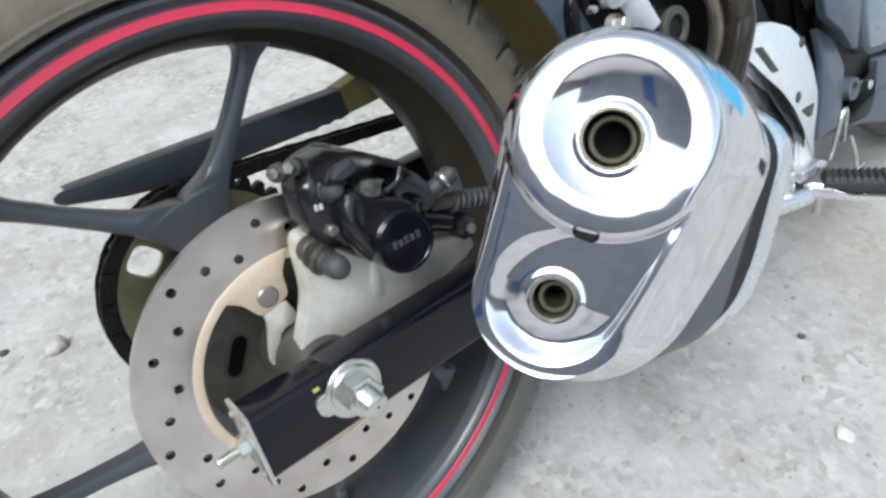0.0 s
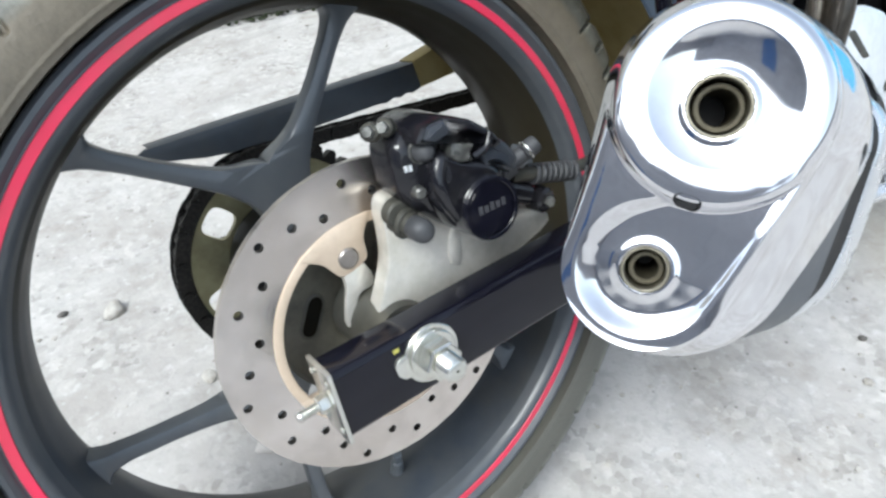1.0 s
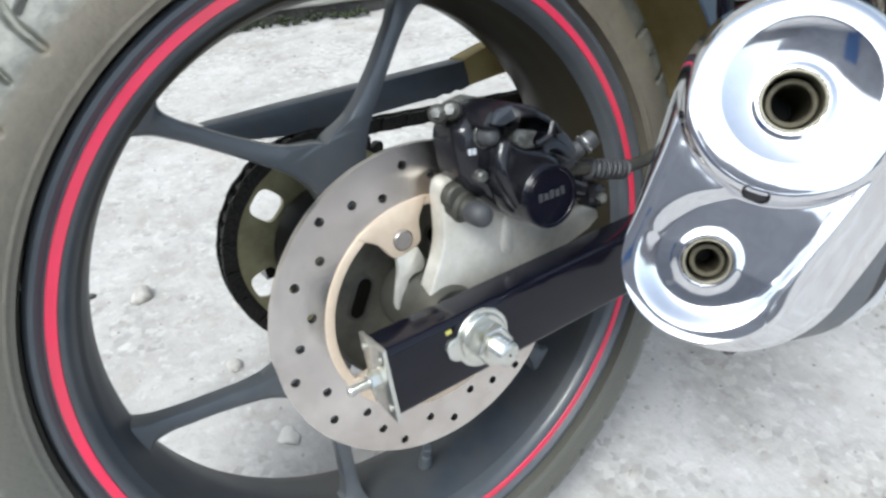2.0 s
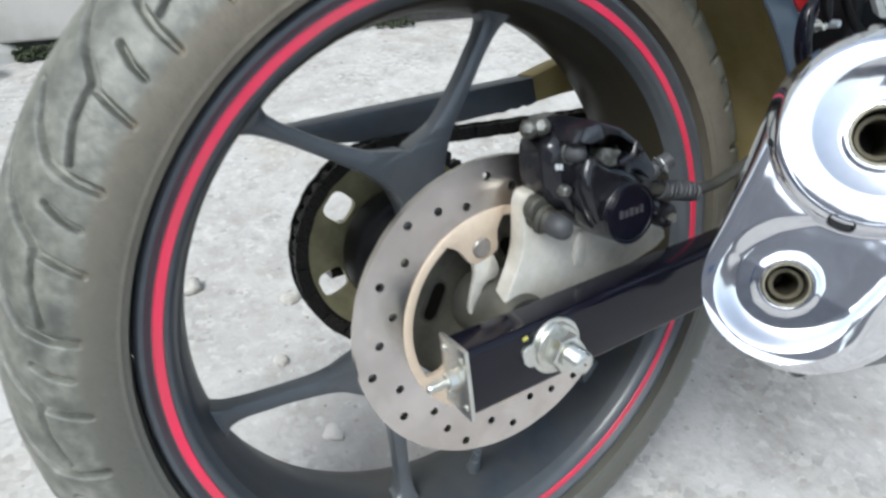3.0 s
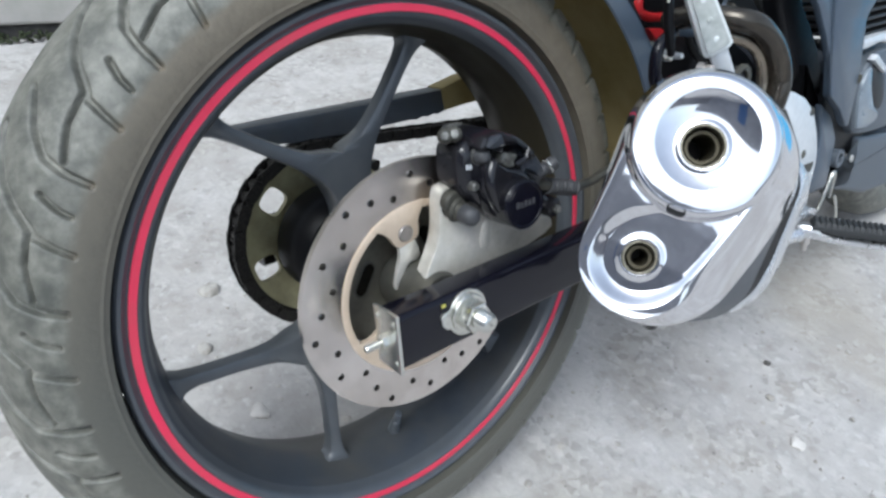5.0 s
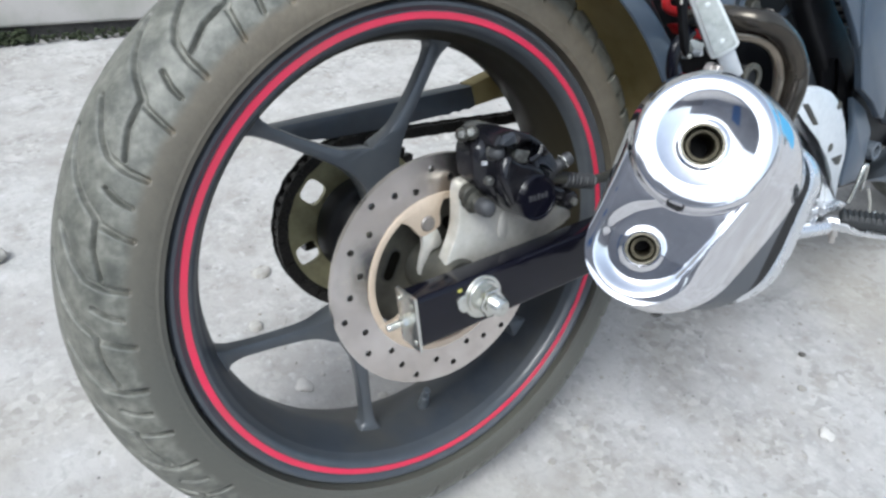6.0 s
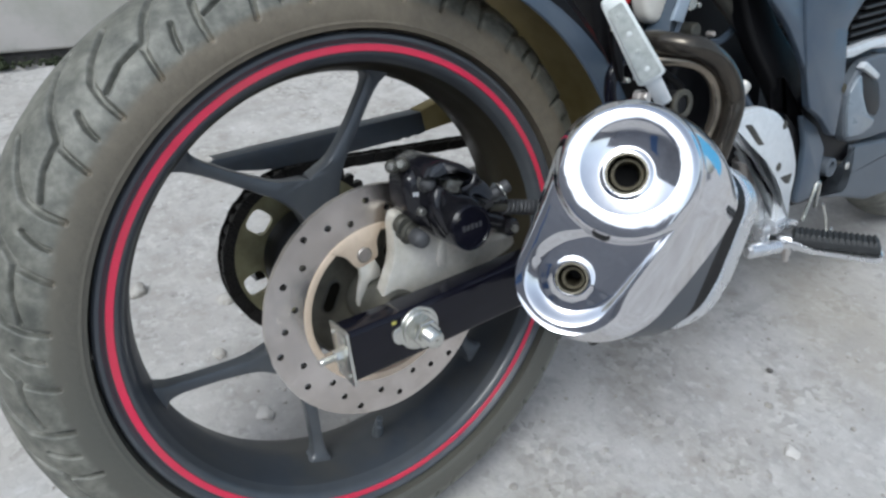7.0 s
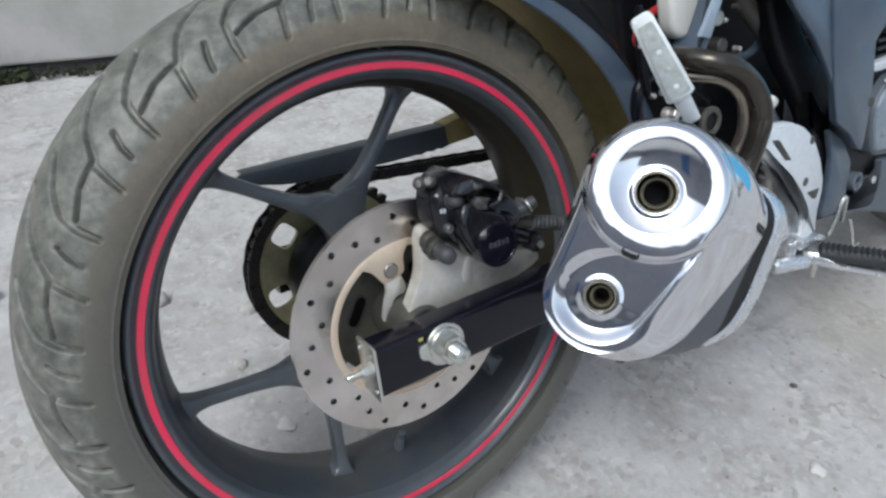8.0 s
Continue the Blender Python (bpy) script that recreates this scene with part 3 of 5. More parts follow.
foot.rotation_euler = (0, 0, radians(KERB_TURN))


def build_rubble():
    """A slumped heap of crumbled concrete against the wall's foot."""
    n, m = 64, 22
    verts, faces = [], []
    for i in range(n + 1):
        u = -1.5 + 1.22 * i / n
        side = smooth(-0.25, -0.46, u)
        for k in range(m + 1):
            f = k / m
            wob = noise.noise(Vector((u * 11, f * 2, 4.0)))
            out = (0.125 + 0.03 * wob) * side + 0.004
            v = 0.03 - out * f
            z = 0.105 * side * (1 - smooth(0.30, 1.0, f)) + 0.022 * noise.noise(Vector((u * 26, f * 5, 1.0))) * (1 - f) * side
            z += 0.010 * noise.noise(Vector((u * 70, f * 14, 2.0))) * (1 - f * 0.7) * side - 0.006
            verts.append((u, v + 0.010 * noise.noise(Vector((u * 45, f * 9, 7.0))) * side, z))
    w = m + 1
    for i in range(n):
        for k in range(m):
            faces.append((i * w + k, i * w + k + 1, (i + 1) * w + k + 1, (i + 1) * w + k))
    me = bpy.data.meshes.new("rubble")
    me.from_pydata(verts, [], faces)
    bm = bmesh.new()
    bm.from_mesh(me)
    bpy.data.meshes.remove(me)
    rnd = random.Random(11)
    for k in range(46):
        lumpy(bm, (rnd.uniform(-1.2, -0.36), -0.045 - 0.07 * rnd.random(), 0.012 + 0.03 * rnd.random()), 0.008 + 0.018 * rnd.random() ** 2, 900 + k, 0.7)
    return bm


rubble = thing("rubble", build_rubble(), KERB, "crumbled concrete slumped against the foot of the wall", "rubble", "stuff", at=(0, 1.57, 0), sharp=50)
rubble.rotation_euler = (0, 0, radians(KERB_TURN))


def build_moss():
    rnd = random.Random(3)
    bm = bmesh.new()
    c, s = math.cos(radians(KERB_TURN)), math.sin(radians(KERB_TURN))
    for k in range(480):
        u, v = rnd.uniform(-0.75, 0.75), rnd.gauss(0.0, 0.008) - 0.004
        if u < -0.33:
            u = -0.33 + 0.12 * rnd.random()
        lumpy(bm, (u * c - v * s, 1.57 + u * s + v * c, 0.003 + rnd.random() * (0.016 if k % 3 else 0.03)), 0.003 + 0.005 * rnd.random(), k, 0.7)
    return thing("moss", bm, MOSS, "dark green moss growing in the gap under the ledge", "moss", "stuff", sharp=180)


build_moss()

# Unseen low wall, added to close off the horizon in the chrome.
bm = bmesh.new()
box(bm, (-14, -7.25, -0.02), (14, -7.0, 1.1), 0.02)
thing("wall_south", bm, PLASTER, "low unseen grey wall added to close the yard for reflections", "wall", "structure")
# Unseen wall, added so the chrome mirrors something dark to the west.
bm = bmesh.new()
box(bm, (-4.85, -9.0, -0.02), (-4.6, 1.9, 3.3), 0.02)
wall_west = thing("wall_west", bm, PLASTER, "unseen grey plastered wall added to darken the chrome's reflections", "wall", "structure")
# Unseen blue door, added only to give the chrome its blue reflection.
bm = bmesh.new()
box(bm, (-4.6, -2.35, 0.03), (-4.55, -1.55, 2.0), 0.006)
for k in range(4):
    box(bm, (-4.555, -2.32 + 0.2 * k, 0.06), (-4.530, -2.22 + 0.2 * k, 1.96), 0.004)
thing("blue_reflector_west", bm, BLUE_PAINT, "unseen blue metal door added for the chrome's blue reflection", "door", "structure")
# Unseen blue wall, added for the cyan patch mirrored on the muffler's shoulder.
bm = bmesh.new()
box(bm, (5.4, -1.7, -0.02), (5.7, 0.1, 2.0), 0.02)
thing("wall_east", bm, SKY_PAINT, "unseen sky-blue wall added for the cyan reflection in the chrome", "wall", "structure")
# ---------------------------------------------------------------- the motorcycle
LEAN_AWAY = -14.97
bike = tagged(new("motorcycle"), "black motorcycle on its side stand with chrome exhaust", "motorcycle")
bike.matrix_world = pose(0, 0, 0.297, LEAN_AWAY) @ pose(0, 0, -AXLE)


# rear wheel
def rim_profile():
    side = [(-0.0475, 0.2345), (-0.0535, 0.2352), (-0.0570, 0.2346), (-0.0592, 0.2326), (-0.0592, 0.2300), (-0.0572, 0.2278), (-0.0552, 0.2262),
            (-0.0555, 0.2180), (-0.0535, 0.2150), (-0.049, 0.2118), (-0.042, 0.2096), (-0.038, 0.2068), (-0.030, 0.2056), (-0.024, 0.2032), (-0.012, 0.2012), (-0.004, 0.1995)]
    back = [(-y, r) for y, r in side[::-1]]
    return side + back + [(0.044, 0.224), (0.03, 0.214), (-0.03, 0.214), (-0.044, 0.224)]


bm = bmesh.new()
lathe(bm, rim_profile(), 200)
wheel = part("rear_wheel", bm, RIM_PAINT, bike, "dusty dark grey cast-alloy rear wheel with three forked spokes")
wheel.data.materials.append(RIM_DUST_SHADE)
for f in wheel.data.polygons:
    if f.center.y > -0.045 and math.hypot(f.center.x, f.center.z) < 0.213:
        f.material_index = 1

bm = bmesh.new()
lathe(bm, [(-0.0560, 0.2249), (-0.0566, 0.2245), (-0.0566, 0.2194), (-0.0560, 0.2190), (-0.0545, 0.2194), (-0.0545, 0.2245)], 200)
part("rim_stripe", bm, STRIPE, wheel, "bright red rim tape")

OUTER = [(0.020, 0.026), (0.060, 0.019), (0.080, 0.0205), (0.094, 0.0262), (0.108, 0.036), (0.118, 0.0455), (0.135, 0.0625), (0.150, 0.078), (0.159, 0.0885), (0.166, 0.0980), (0.172, 0.112), (0.175, 0.119)]
INNER = [(0.020, 0.0), (0.060, 0.0), (0.080, 0.0), (0.094, 0.0), (0.111, 0.0), (0.1225, 0.027), (0.143, 0.0535), (0.1585, 0.070), (0.1675, 0.079), (0.179, 0.0850), (0.193, 0.077), (0.199, 0.073)]


def half_spoke(bm, ang, mirror):
    """One half of a forked spoke: the stem to its middle line, then one arm of the fork."""
    out = spline([(u, 0, v) for u, v in OUTER], 6)
    inn = spline([(u, 0, v) for u, v in INNER], 6)
    c, s = math.cos(radians(ang)), math.sin(radians(ang))
    loops = []
    for o, i in zip(out, inn):
        arm = smooth(0.112, 0.119, i.x)
        w = (i - o).length
        d = (i - o) / w
        if arm < 0.01:
            i = Vector((i.x, 0, 0.0))
        deep = 0.0150 - 0.003 * smooth(0.06, 0.14, o.x) + 0.004 * smooth(0.165, 0.19, i.x)
        e = min(0.0045, w * 0.25)
        prof = [(0, deep - e), (e * 0.3, deep - e * 0.3), (e, deep), (w - e * arm, deep), (w - 0.3 * e * arm, deep - e * 0.3 * arm), (w, deep - e * arm)]
        back = 1.0 - 0.85 * smooth(0.095, 0.125, o.x)
        ring_pts = [(d_, -y_) for d_, y_ in prof] + [(d_, y_ * back) for d_, y_ in prof[::-1]]
        loop = []
        for d_, y_ in ring_pts:
            p = o + d * d_
            v = p.z * mirror
            loop.append(Vector((p.x * c - v * s, y_, p.x * s + v * c)))
        loops.append(loop)
    rings(bm, loops)


for ang in (101.0, 221.0, 341.0):
    bm = bmesh.new()
    half_spoke(bm, ang, 1)
    half_spoke(bm, ang, -1)
    part("spoke", bm, RIM_PAINT, wheel)

bm = bmesh.new()
lathe(bm, [(-0.052, 0.020), (-0.054, 0.024), (-0.054, 0.064), (-0.051, 0.067), (-0.036, 0.067), (-0.030, 0.050), (-0.018, 0.044), (0.03, 0.044),
           (0.034, 0.040), (0.034, 0.020)], 96)
hub = part("hub", bm, HUB_CAST, wheel, "dull grey wheel hub")
bm = bmesh.new()
lathe(bm, [(0.0345, 0.020), (0.0345, 0.044), (0.044, 0.053), (0.052, 0.056), (0.080, 0.056), (0.083, 0.053), (0.083, 0.020)], 96)
part("sprocket_drum", bm, BLACK_PLASTIC, wheel, "black sprocket drum")
SLOT = [(0.006 * math.cos(a) + (0.0085 if math.cos(a) > 0 else -0.0085), 0.0052 * math.sin(a)) for a in [radians(k * 15 + 7) for k in range(24)]]
for ang in (164.0, 284.0, 44.0):
    bm = bmesh.new()
    turned_slot = [(x * math.cos(radians(75)) - z * math.sin(radians(75)) + 0.0405, x * math.sin(radians(75)) + z * math.cos(radians(75))) for x, z in SLOT]
    slab(bm, inset(turned(turned_slot, ang), -0.0022), -0.0550, -0.050, 0.0004)
    slot_rim = part("slot_rim", bm, HUB_GREY, wheel)
    # A flat near-black plate drawn in place of the slot's dark depth.
    bm = bmesh.new()
    slab(bm, turned(turned_slot, ang), -0.0553, -0.050, 0.0002)
    part("slot", bm, SLOT_SHADE, slot_rim)

bm = bmesh.new()
cyl(bm, (0.001, -0.004, -0.2), (0.001, -0.012, -0.182), 0.0065, 0.005, 16, 0.001)
cyl(bm, (0.001, -0.012, -0.182), (0.001, -0.018, -0.170), 0.004, 0.004, 14, 0.0008)
part("valve_stem", bm, GUARD_PLASTIC, wheel)


# tyre: the tread blocks are cut by slanting grooves
GROOVES = [([(-0.6, 0.20), (1.0, 0.278), (3.5, 0.373), (6.1, 0.521), (7.0, 0.694), (7.3, 0.875)], 0.0023),
           ([(4.5, 0.06), (7.5, 0.154), (10.5, 0.274), (12.7, 0.41), (14.6, 0.555), (15.6, 0.60)], 0.0026),
           ([(15.5, 0.57), (19.4, 0.582), (23.7, 0.662)], 0.0016),
           ([(15.6, 0.60), (16.4, 0.752), (17.0, 0.89)], 0.0019),
           ([(10.4, 0.586), (11.5, 0.708), (12.0, 0.82)], 0.0016)]
PITCH = 18.0


def tread_cut(theta, s):
    """Depth of the tread pattern at an angle and a place across (0 crown, 1 shoulder), 0 to 1."""
    best = 0.0
    side = 1 if s >= 0 else -1
    s = abs(s)
    base = (theta - 121.5 + (0 if side > 0 else PITCH / 2)) % PITCH
    py = s * 0.094
    for line, wide in GROOVES:
        for (a0, s0), (a1, s1) in zip(line, line[1:]):
            ax, bx, ay, by = a0 * 0.0050, a1 * 0.0050, s0 * 0.094, s1 * 0.094
            if py < min(ay, by) - 0.006 or py > max(ay, by) + 0.006:
                continue
            for k in (-1, 0, 1):
                px = (base + k * PITCH) * 0.0050
                if px < min(ax, bx) - 0.006 or px > max(ax, bx) + 0.006:
                    continue
                dx, dy = bx - ax, by - ay
                t = max(0.0, min(1.0, ((px - ax) * dx + (py - ay) * dy) / (dx * dx + dy * dy)))
                d = math.hypot(px - ax - t * dx, py - ay - t * dy)
                best = max(best, smooth(wide * 0.85 + 0.0016, wide * 0.85 - 0.0012, d) + 0.06 * smooth(wide + 0.004, wide, d))
    return min(best, 1.0)


def build_tyre():
    pitch_steps = 128
    ss = [-1.18 + 0.68 * k / 18 for k in range(18)] + [-0.5 + 1.45 * k / 150 for k in range(150)] + [0.95 + 0.23 * k / 20 for k in range(21)]
    rows = len(ss) - 1
    one = [[tread_cut(PITCH * k / pitch_steps + 121.5, s) if abs(s) < 0.97 else 0.0 for k in range(pitch_steps)] for s in ss]
    verts, n = [], pitch_steps * 20
    def place(s, cut):
        a = s * math.pi / 2
        y, r = 0.067 * math.sin(a), 0.252 + 0.052 * math.cos(a)
        ny, nr = math.sin(a) / 0.067, math.cos(a) / 0.052
        ln = math.hypot(ny, nr)
        return y - ny / ln * 0.0050 * cut, r - nr / ln * 0.0050 * cut
    cols = rows + 1 + 4
    for k in range(n):
        th = radians(121.5 + PITCH * k / pitch_steps)
        c, s_ = math.cos(th), math.sin(th)
        for i, s in enumerate(ss):
            y, r = place(-s, one[i][k % pitch_steps])
            if 1.120 < abs(s) < 1.135:
                y += 0.0006 * (1 if y > 0 else -1)
            verts.append((r * c, y, r * s_))
        for y, r in [(0.0605, 0.2366), (0.047, 0.2352), (-0.047, 0.2352), (-0.0605, 0.2366)]:
            verts.append((r * c, y, r * s_))
    faces = []
    for k in range(n):
        a, b = k * cols, ((k + 1) % n) * cols
        for i in range(cols):
            j = (i + 1) % cols
            faces.append((a + i, a + j, b + j, b + i))
    me = bpy.data.meshes.new("tyre")
    me.from_pydata(verts, [], faces)
    bm = bmesh.new()
    bm.from_mesh(me)
    bpy.data.meshes.remove(me)
    return bm


tyre = part("tyre", build_tyre(), RUBBER, wheel, "dusty black tyre with slanting tread grooves", 50)

# brake disc
RADII = (0.0900, 0.0997, 0.0855, 0.0945, 0.1035)
bm = bmesh.new()
pierced(bm, 0.0765, 0.1116, -0.0797, -0.0743, [(78.8 + 12 * k, RADII[k % 5], 0.0031) for k in range(30)])
disc = part("brake_disc", bm, DISC_STEEL, bike, "drilled steel brake disc", 30)
# Hole walls take a dark colour standing in for the shade inside them.
disc.data.materials.append(GREASE_AND_HOLE_SHADE)
for f in disc.data.polygons:
    if abs(f.normal.y) < 0.3 and 0.0775 < math.hypot(f.center.x, f.center.z) < 0.1110:
        f.material_index = 1
bm = bmesh.new()
lathe(bm, [(-0.0802, 0.0705), (-0.0807, 0.0710), (-0.0807, 0.0763), (-0.0802, 0.0770), (-0.0752, 0.0770), (-0.0752, 0.0705)], 128)
carrier = part("disc_carrier", bm, BRONZE, disc, "bronze-coloured disc carrier")
for ang in (102.6, 222.6, 342.6):
    bm = bmesh.new()
    slab(bm, turned(rounded([(0.0735, 0.030), (0.068, 0.024), (0.060, 0.0155), (0.050, 0.0125), (0.044, 0.0095), (0.044, -0.0105), (0.050, -0.0135),
                             (0.060, -0.0155), (0.068, -0.024), (0.0735, -0.030), (0.0755, 0.0)], 2), ang), -0.0811, -0.0755, 0.0008)
    part("carrier_arm", bm, BRONZE, disc)
    bm = bmesh.new()
    slab(bm, turned(rounded([(0.0465, 0.0085), (0.036, 0.0105), (0.027, 0.0165), (0.012, 0.0245), (0.009, 0.0185), (0.020, 0.0120), (0.0275, 0.0050), (0.0255, -0.0060), (0.032, -0.0095),
                             (0.0465, -0.0075)], 1), ang), -0.0805, -0.0757, 0.0010)
    part("carrier_hook", bm, ALLOY, disc, "pale bare-metal carrier hook")
for ang in (102.6, 222.6, 342.6):
    bm = bmesh.new()
    x, z = 0.0542 * math.cos(radians(ang)), 0.0542 * math.sin(radians(ang))
    cyl(bm, (x, -0.0812, z), (x, -0.0832, z), 0.0072, 0.0066, 24, 0.0008)
    part("rivet", bm, DULL_STEEL, disc, "flat dull steel rivet")
bm = bmesh.new()
lathe(bm, [(-0.110, 0.011), (-0.110, 0.020), (-0.092, 0.024), (-0.055, 0.026), (-0.055, 0.011)], 48)
part("axle_spacer", bm, HUB_GREY, bike)

# sprocket and chain
SPR_Y = 0.092
bm = bmesh.new()
pierced(bm, 0.045, 0.0865, SPR_Y - 0.003, SPR_Y + 0.003, [(15 + 60 * k, 0.0680, 0.0125) for k in range(6)], 24, 3.6)
sprocket = part("sprocket", bm, BRASS, bike, "dirty brass-coloured rear sprocket")
bm = bmesh.new()
teeth = []
for k in range(42):
    for f, r in ((0.0, 0.0875), (0.3, 0.0955), (0.5, 0.097), (0.7, 0.0955)):
        a = math.tau * (k + f) / 42
        teeth.append((r, a))
loops = [[Vector((r * math.cos(a), y, r * math.sin(a))) for r, a in teeth] for y in (SPR_Y - 0.0042, SPR_Y + 0.0042)]
inner = [[Vector((0.0845 * math.cos(a), y, 0.0845 * math.sin(a))) for r, a in teeth] for y in (SPR_Y + 0.0042, SPR_Y - 0.0042)]
rings(bm, loops + inner, closed=True)
part("sprocket_teeth", bm, GREASE_AND_HOLE_SHADE, sprocket)


def build_chain():
    """Plates and rollers along both runs and round the sprocket."""
    R, pitch = 0.0925, 0.0127
    tilt = radians(-5.5)
    pts = []
    top0 = Vector((R * math.sin(-tilt), 0, R * math.cos(tilt)))
    d = Vector((math.cos(tilt), 0, math.sin(tilt)))
    for k in range(46, 0, -1):
        pts.append(top0 + d * pitch * k)
    n_arc = int(R * (math.pi + 2 * abs(tilt)) / pitch)
    a_top, a_bot = math.pi / 2 + tilt, 3 * math.pi / 2 - tilt
    for k in range(n_arc + 1):
        a = a_top + (a_bot - a_top) * k / n_arc
        pts.append(Vector((R * math.cos(a), 0, R * math.sin(a))))
    low0 = pts[-1]
    d2 = Vector((math.cos(tilt), 0, -math.sin(tilt)))
    for k in range(1, 46):
        pts.append(low0 + d2 * pitch * k)
    bm = bmesh.new()
    for i, (p, q) in enumerate(zip(pts, pts[1:])):
        wide = 0.0062 if i % 2 else 0.0084
        t = (q - p).normalized()
        nrm = Vector((-t.z, 0, t.x))
        h = 0.0058
        shape = []
        for c, sgn in ((p, -1), (q, 1)):
            for k in range(5):
                a = -math.pi / 2 + math.pi * k / 4
                shape.append(c + (t * math.cos(a) * sgn + nrm * math.sin(a) * sgn) * h)
        for side in (-1, 1):
            rings(bm, [[v + Vector((0, SPR_Y + side * wide, 0)) for v in shape], [v + Vector((0, SPR_Y + side * (wide + 0.0018), 0)) for v in shape]])
        cyl(bm, p + Vector((0, SPR_Y - 0.0075, 0)), p + Vector((0, SPR_Y + 0.0075, 0)), 0.0042, seg=8)
    return bm


tagged(part("chain", build_chain(), GREASE_AND_HOLE_SHADE, bike, "greasy black drive chain"), kind="stuff")

# chain guard: a blade over the top run, deeper towards the front
bm = bmesh.new()
GUARD = [(-0.0855, 0.1175), (-0.0850, 0.1215), (-0.0790, 0.1240), (-0.0248, 0.1236), (0.05, 0.1226), (0.163, 0.1212), (0.1665, 0.0975), (0.156, 0.0950), (0.151, 0.0968), (0.143, 0.0948), (0.136, 0.0965), (0.128, 0.0945), (0.120, 0.0958), (0.05, 0.0965), (-0.02, 0.1000), (-0.039, 0.1030), (-0.0800, 0.1135)]
slab(bm, GUARD, 0.086, 0.091, 0.0015)
slab(bm, [(-0.076, 0.1236), (-0.0248, 0.1236), (0.05, 0.1226), (0.163, 0.1212), (0.163, 0.1175), (0.05, 0.1188), (-0.0248, 0.1198), (-0.074, 0.1205)], 0.0905, 0.112, 0.001)
guard = part("chain_guard", bm, GUARD_PLASTIC, bike, "dark grey plastic chain guard")
bm = bmesh.new()
slab(bm, [(0.1635, 0.1225), (0.20, 0.130), (0.36, 0.137), (0.36, 0.099), (0.20, 0.099), (0.1665, 0.097)], 0.087, 0.112, 0.002)
part("guard_front", bm, FENDER_IN, guard)

# far arm of the swingarm, and the near arm with its chain adjuster
bm = bmesh.new()
box(bm, (-0.06, 0.112, -0.026), (0.50, 0.138, 0.020), 0.003)
part("far_swingarm", bm, BLACK_PAINT, bike)
bm = bmesh.new()
box(bm, (-0.0625, -0.139, -0.0262), (0.50, -0.1115, 0.0195), 0.0042)
arm = part("swingarm", bm, BLACK_PAINT, bike, "glossy black square-section swingarm")
bm = bmesh.new()
box(bm, (-0.0655, -0.1405, -0.0285), (-0.0626, -0.1095, 0.0212), 0.0008)
plate = part("end_plate", bm, ZINC, arm, "bright zinc end plate")
for z in (0.0135, -0.0205):
    for y in (-0.135, -0.115):
        bm = bmesh.new()
        cyl(bm, (-0.0655, y, z), (-0.0668, y, z), 0.0022, seg=12, edge=0.0004)
        part("end_plate_rivet", bm, ZINC, arm)
bm = bmesh.new()
screw = [(0.0, 0.0029), (0.0125, 0.0029)]
for k in range(9):
    screw += [(0.0135 + k * 0.0012, 0.0028), (0.0141 + k * 0.0012, 0.0033)]
screw += [(0.0250, 0.0030), (0.0258, 0.0022)]
rings(bm, [[Vector((-0.060 - h, -0.1265 + r * math.cos(k * math.tau / 14), -0.003 + r * math.sin(k * math.tau / 14))) for k in range(14)] for h, r in screw])
hexbar(bm, (-0.0656, -0.1265, -0.003), (-0.0725, -0.1265, -0.003), 0.0060)
part("adjuster_bolt", bm, ZINC, arm, "zinc chain adjuster bolt with a lock nut")
bm = bmesh.new()
cyl(bm, (0, -0.1392, 0), (0, -0.1415, 0), 0.0192, seg=48, edge=0.0006)
cyl(bm, (0, -0.1415, 0), (0, -0.1440, 0), 0.0160, seg=40, edge=0.0007)
part("washer", bm, ZINC, arm)
bm = bmesh.new()
slab(bm, rounded([(-0.026, 0.0065), (-0.012, 0.0095), (-0.012, -0.0095), (-0.0245, -0.0065)], 1), -0.1412, -0.1392, 0.0005)
part("adjuster_tab", bm, ZINC, arm)
bm = bmesh.new()
hexbar(bm, (0, -0.1440, 0), (0, -0.1560, 0), 0.0128, 0.0012)
part("axle_nut", bm, ZINC, arm, "zinc-plated axle nut")
bm = bmesh.new()
thread = [(-0.150, 0.001), (-0.150, 0.0078)]
for k in range(8):
    thread += [(-0.1562 - k * 0.0013, 0.0074), (-0.15685 - k * 0.0013, 0.0080)]
lathe(bm, thread + [(-0.1672, 0.0072), (-0.1684, 0.0056), (-0.1684, 0.001)], 28)
part("axle_end", bm, ZINC, arm)
bm = bmesh.new()
box(bm, (-0.0235, -0.1394, 0.0115), (-0.0195, -0.1385, 0.0143), 0.0003)
part("yellow_mark", bm, surface("yellow_tone", (0.55, 0.5, 0.08), (0.45, 0.42, 0.1), 200, 0.5), arm)

# caliper, its bracket and hose
bm = bmesh.new()
slab(bm, rounded([(0.0085, 0.082), (0.0125, 0.0900), (0.022, 0.0905), (0.029, 0.084), (0.040, 0.066), (0.075, 0.050), (0.136, 0.036), (0.137, 0.012), (-0.021, 0.002),
                  (-0.015, 0.010), (-0.0085, 0.024), (-0.0015, 0.036), (0.0055, 0.050), (0.0075, 0.066)], 2), -0.1035, -0.088, 0.0025)
slab(bm, rounded([(0.045, 0.030), (0.052, 0.052), (0.060, 0.052), (0.056, 0.022)], 1), -0.1055, -0.102, 0.0015)
bracket = part("caliper_bracket", bm, ALLOY, bike, "pale cast-alloy caliper bracket")
bm = bmesh.new()
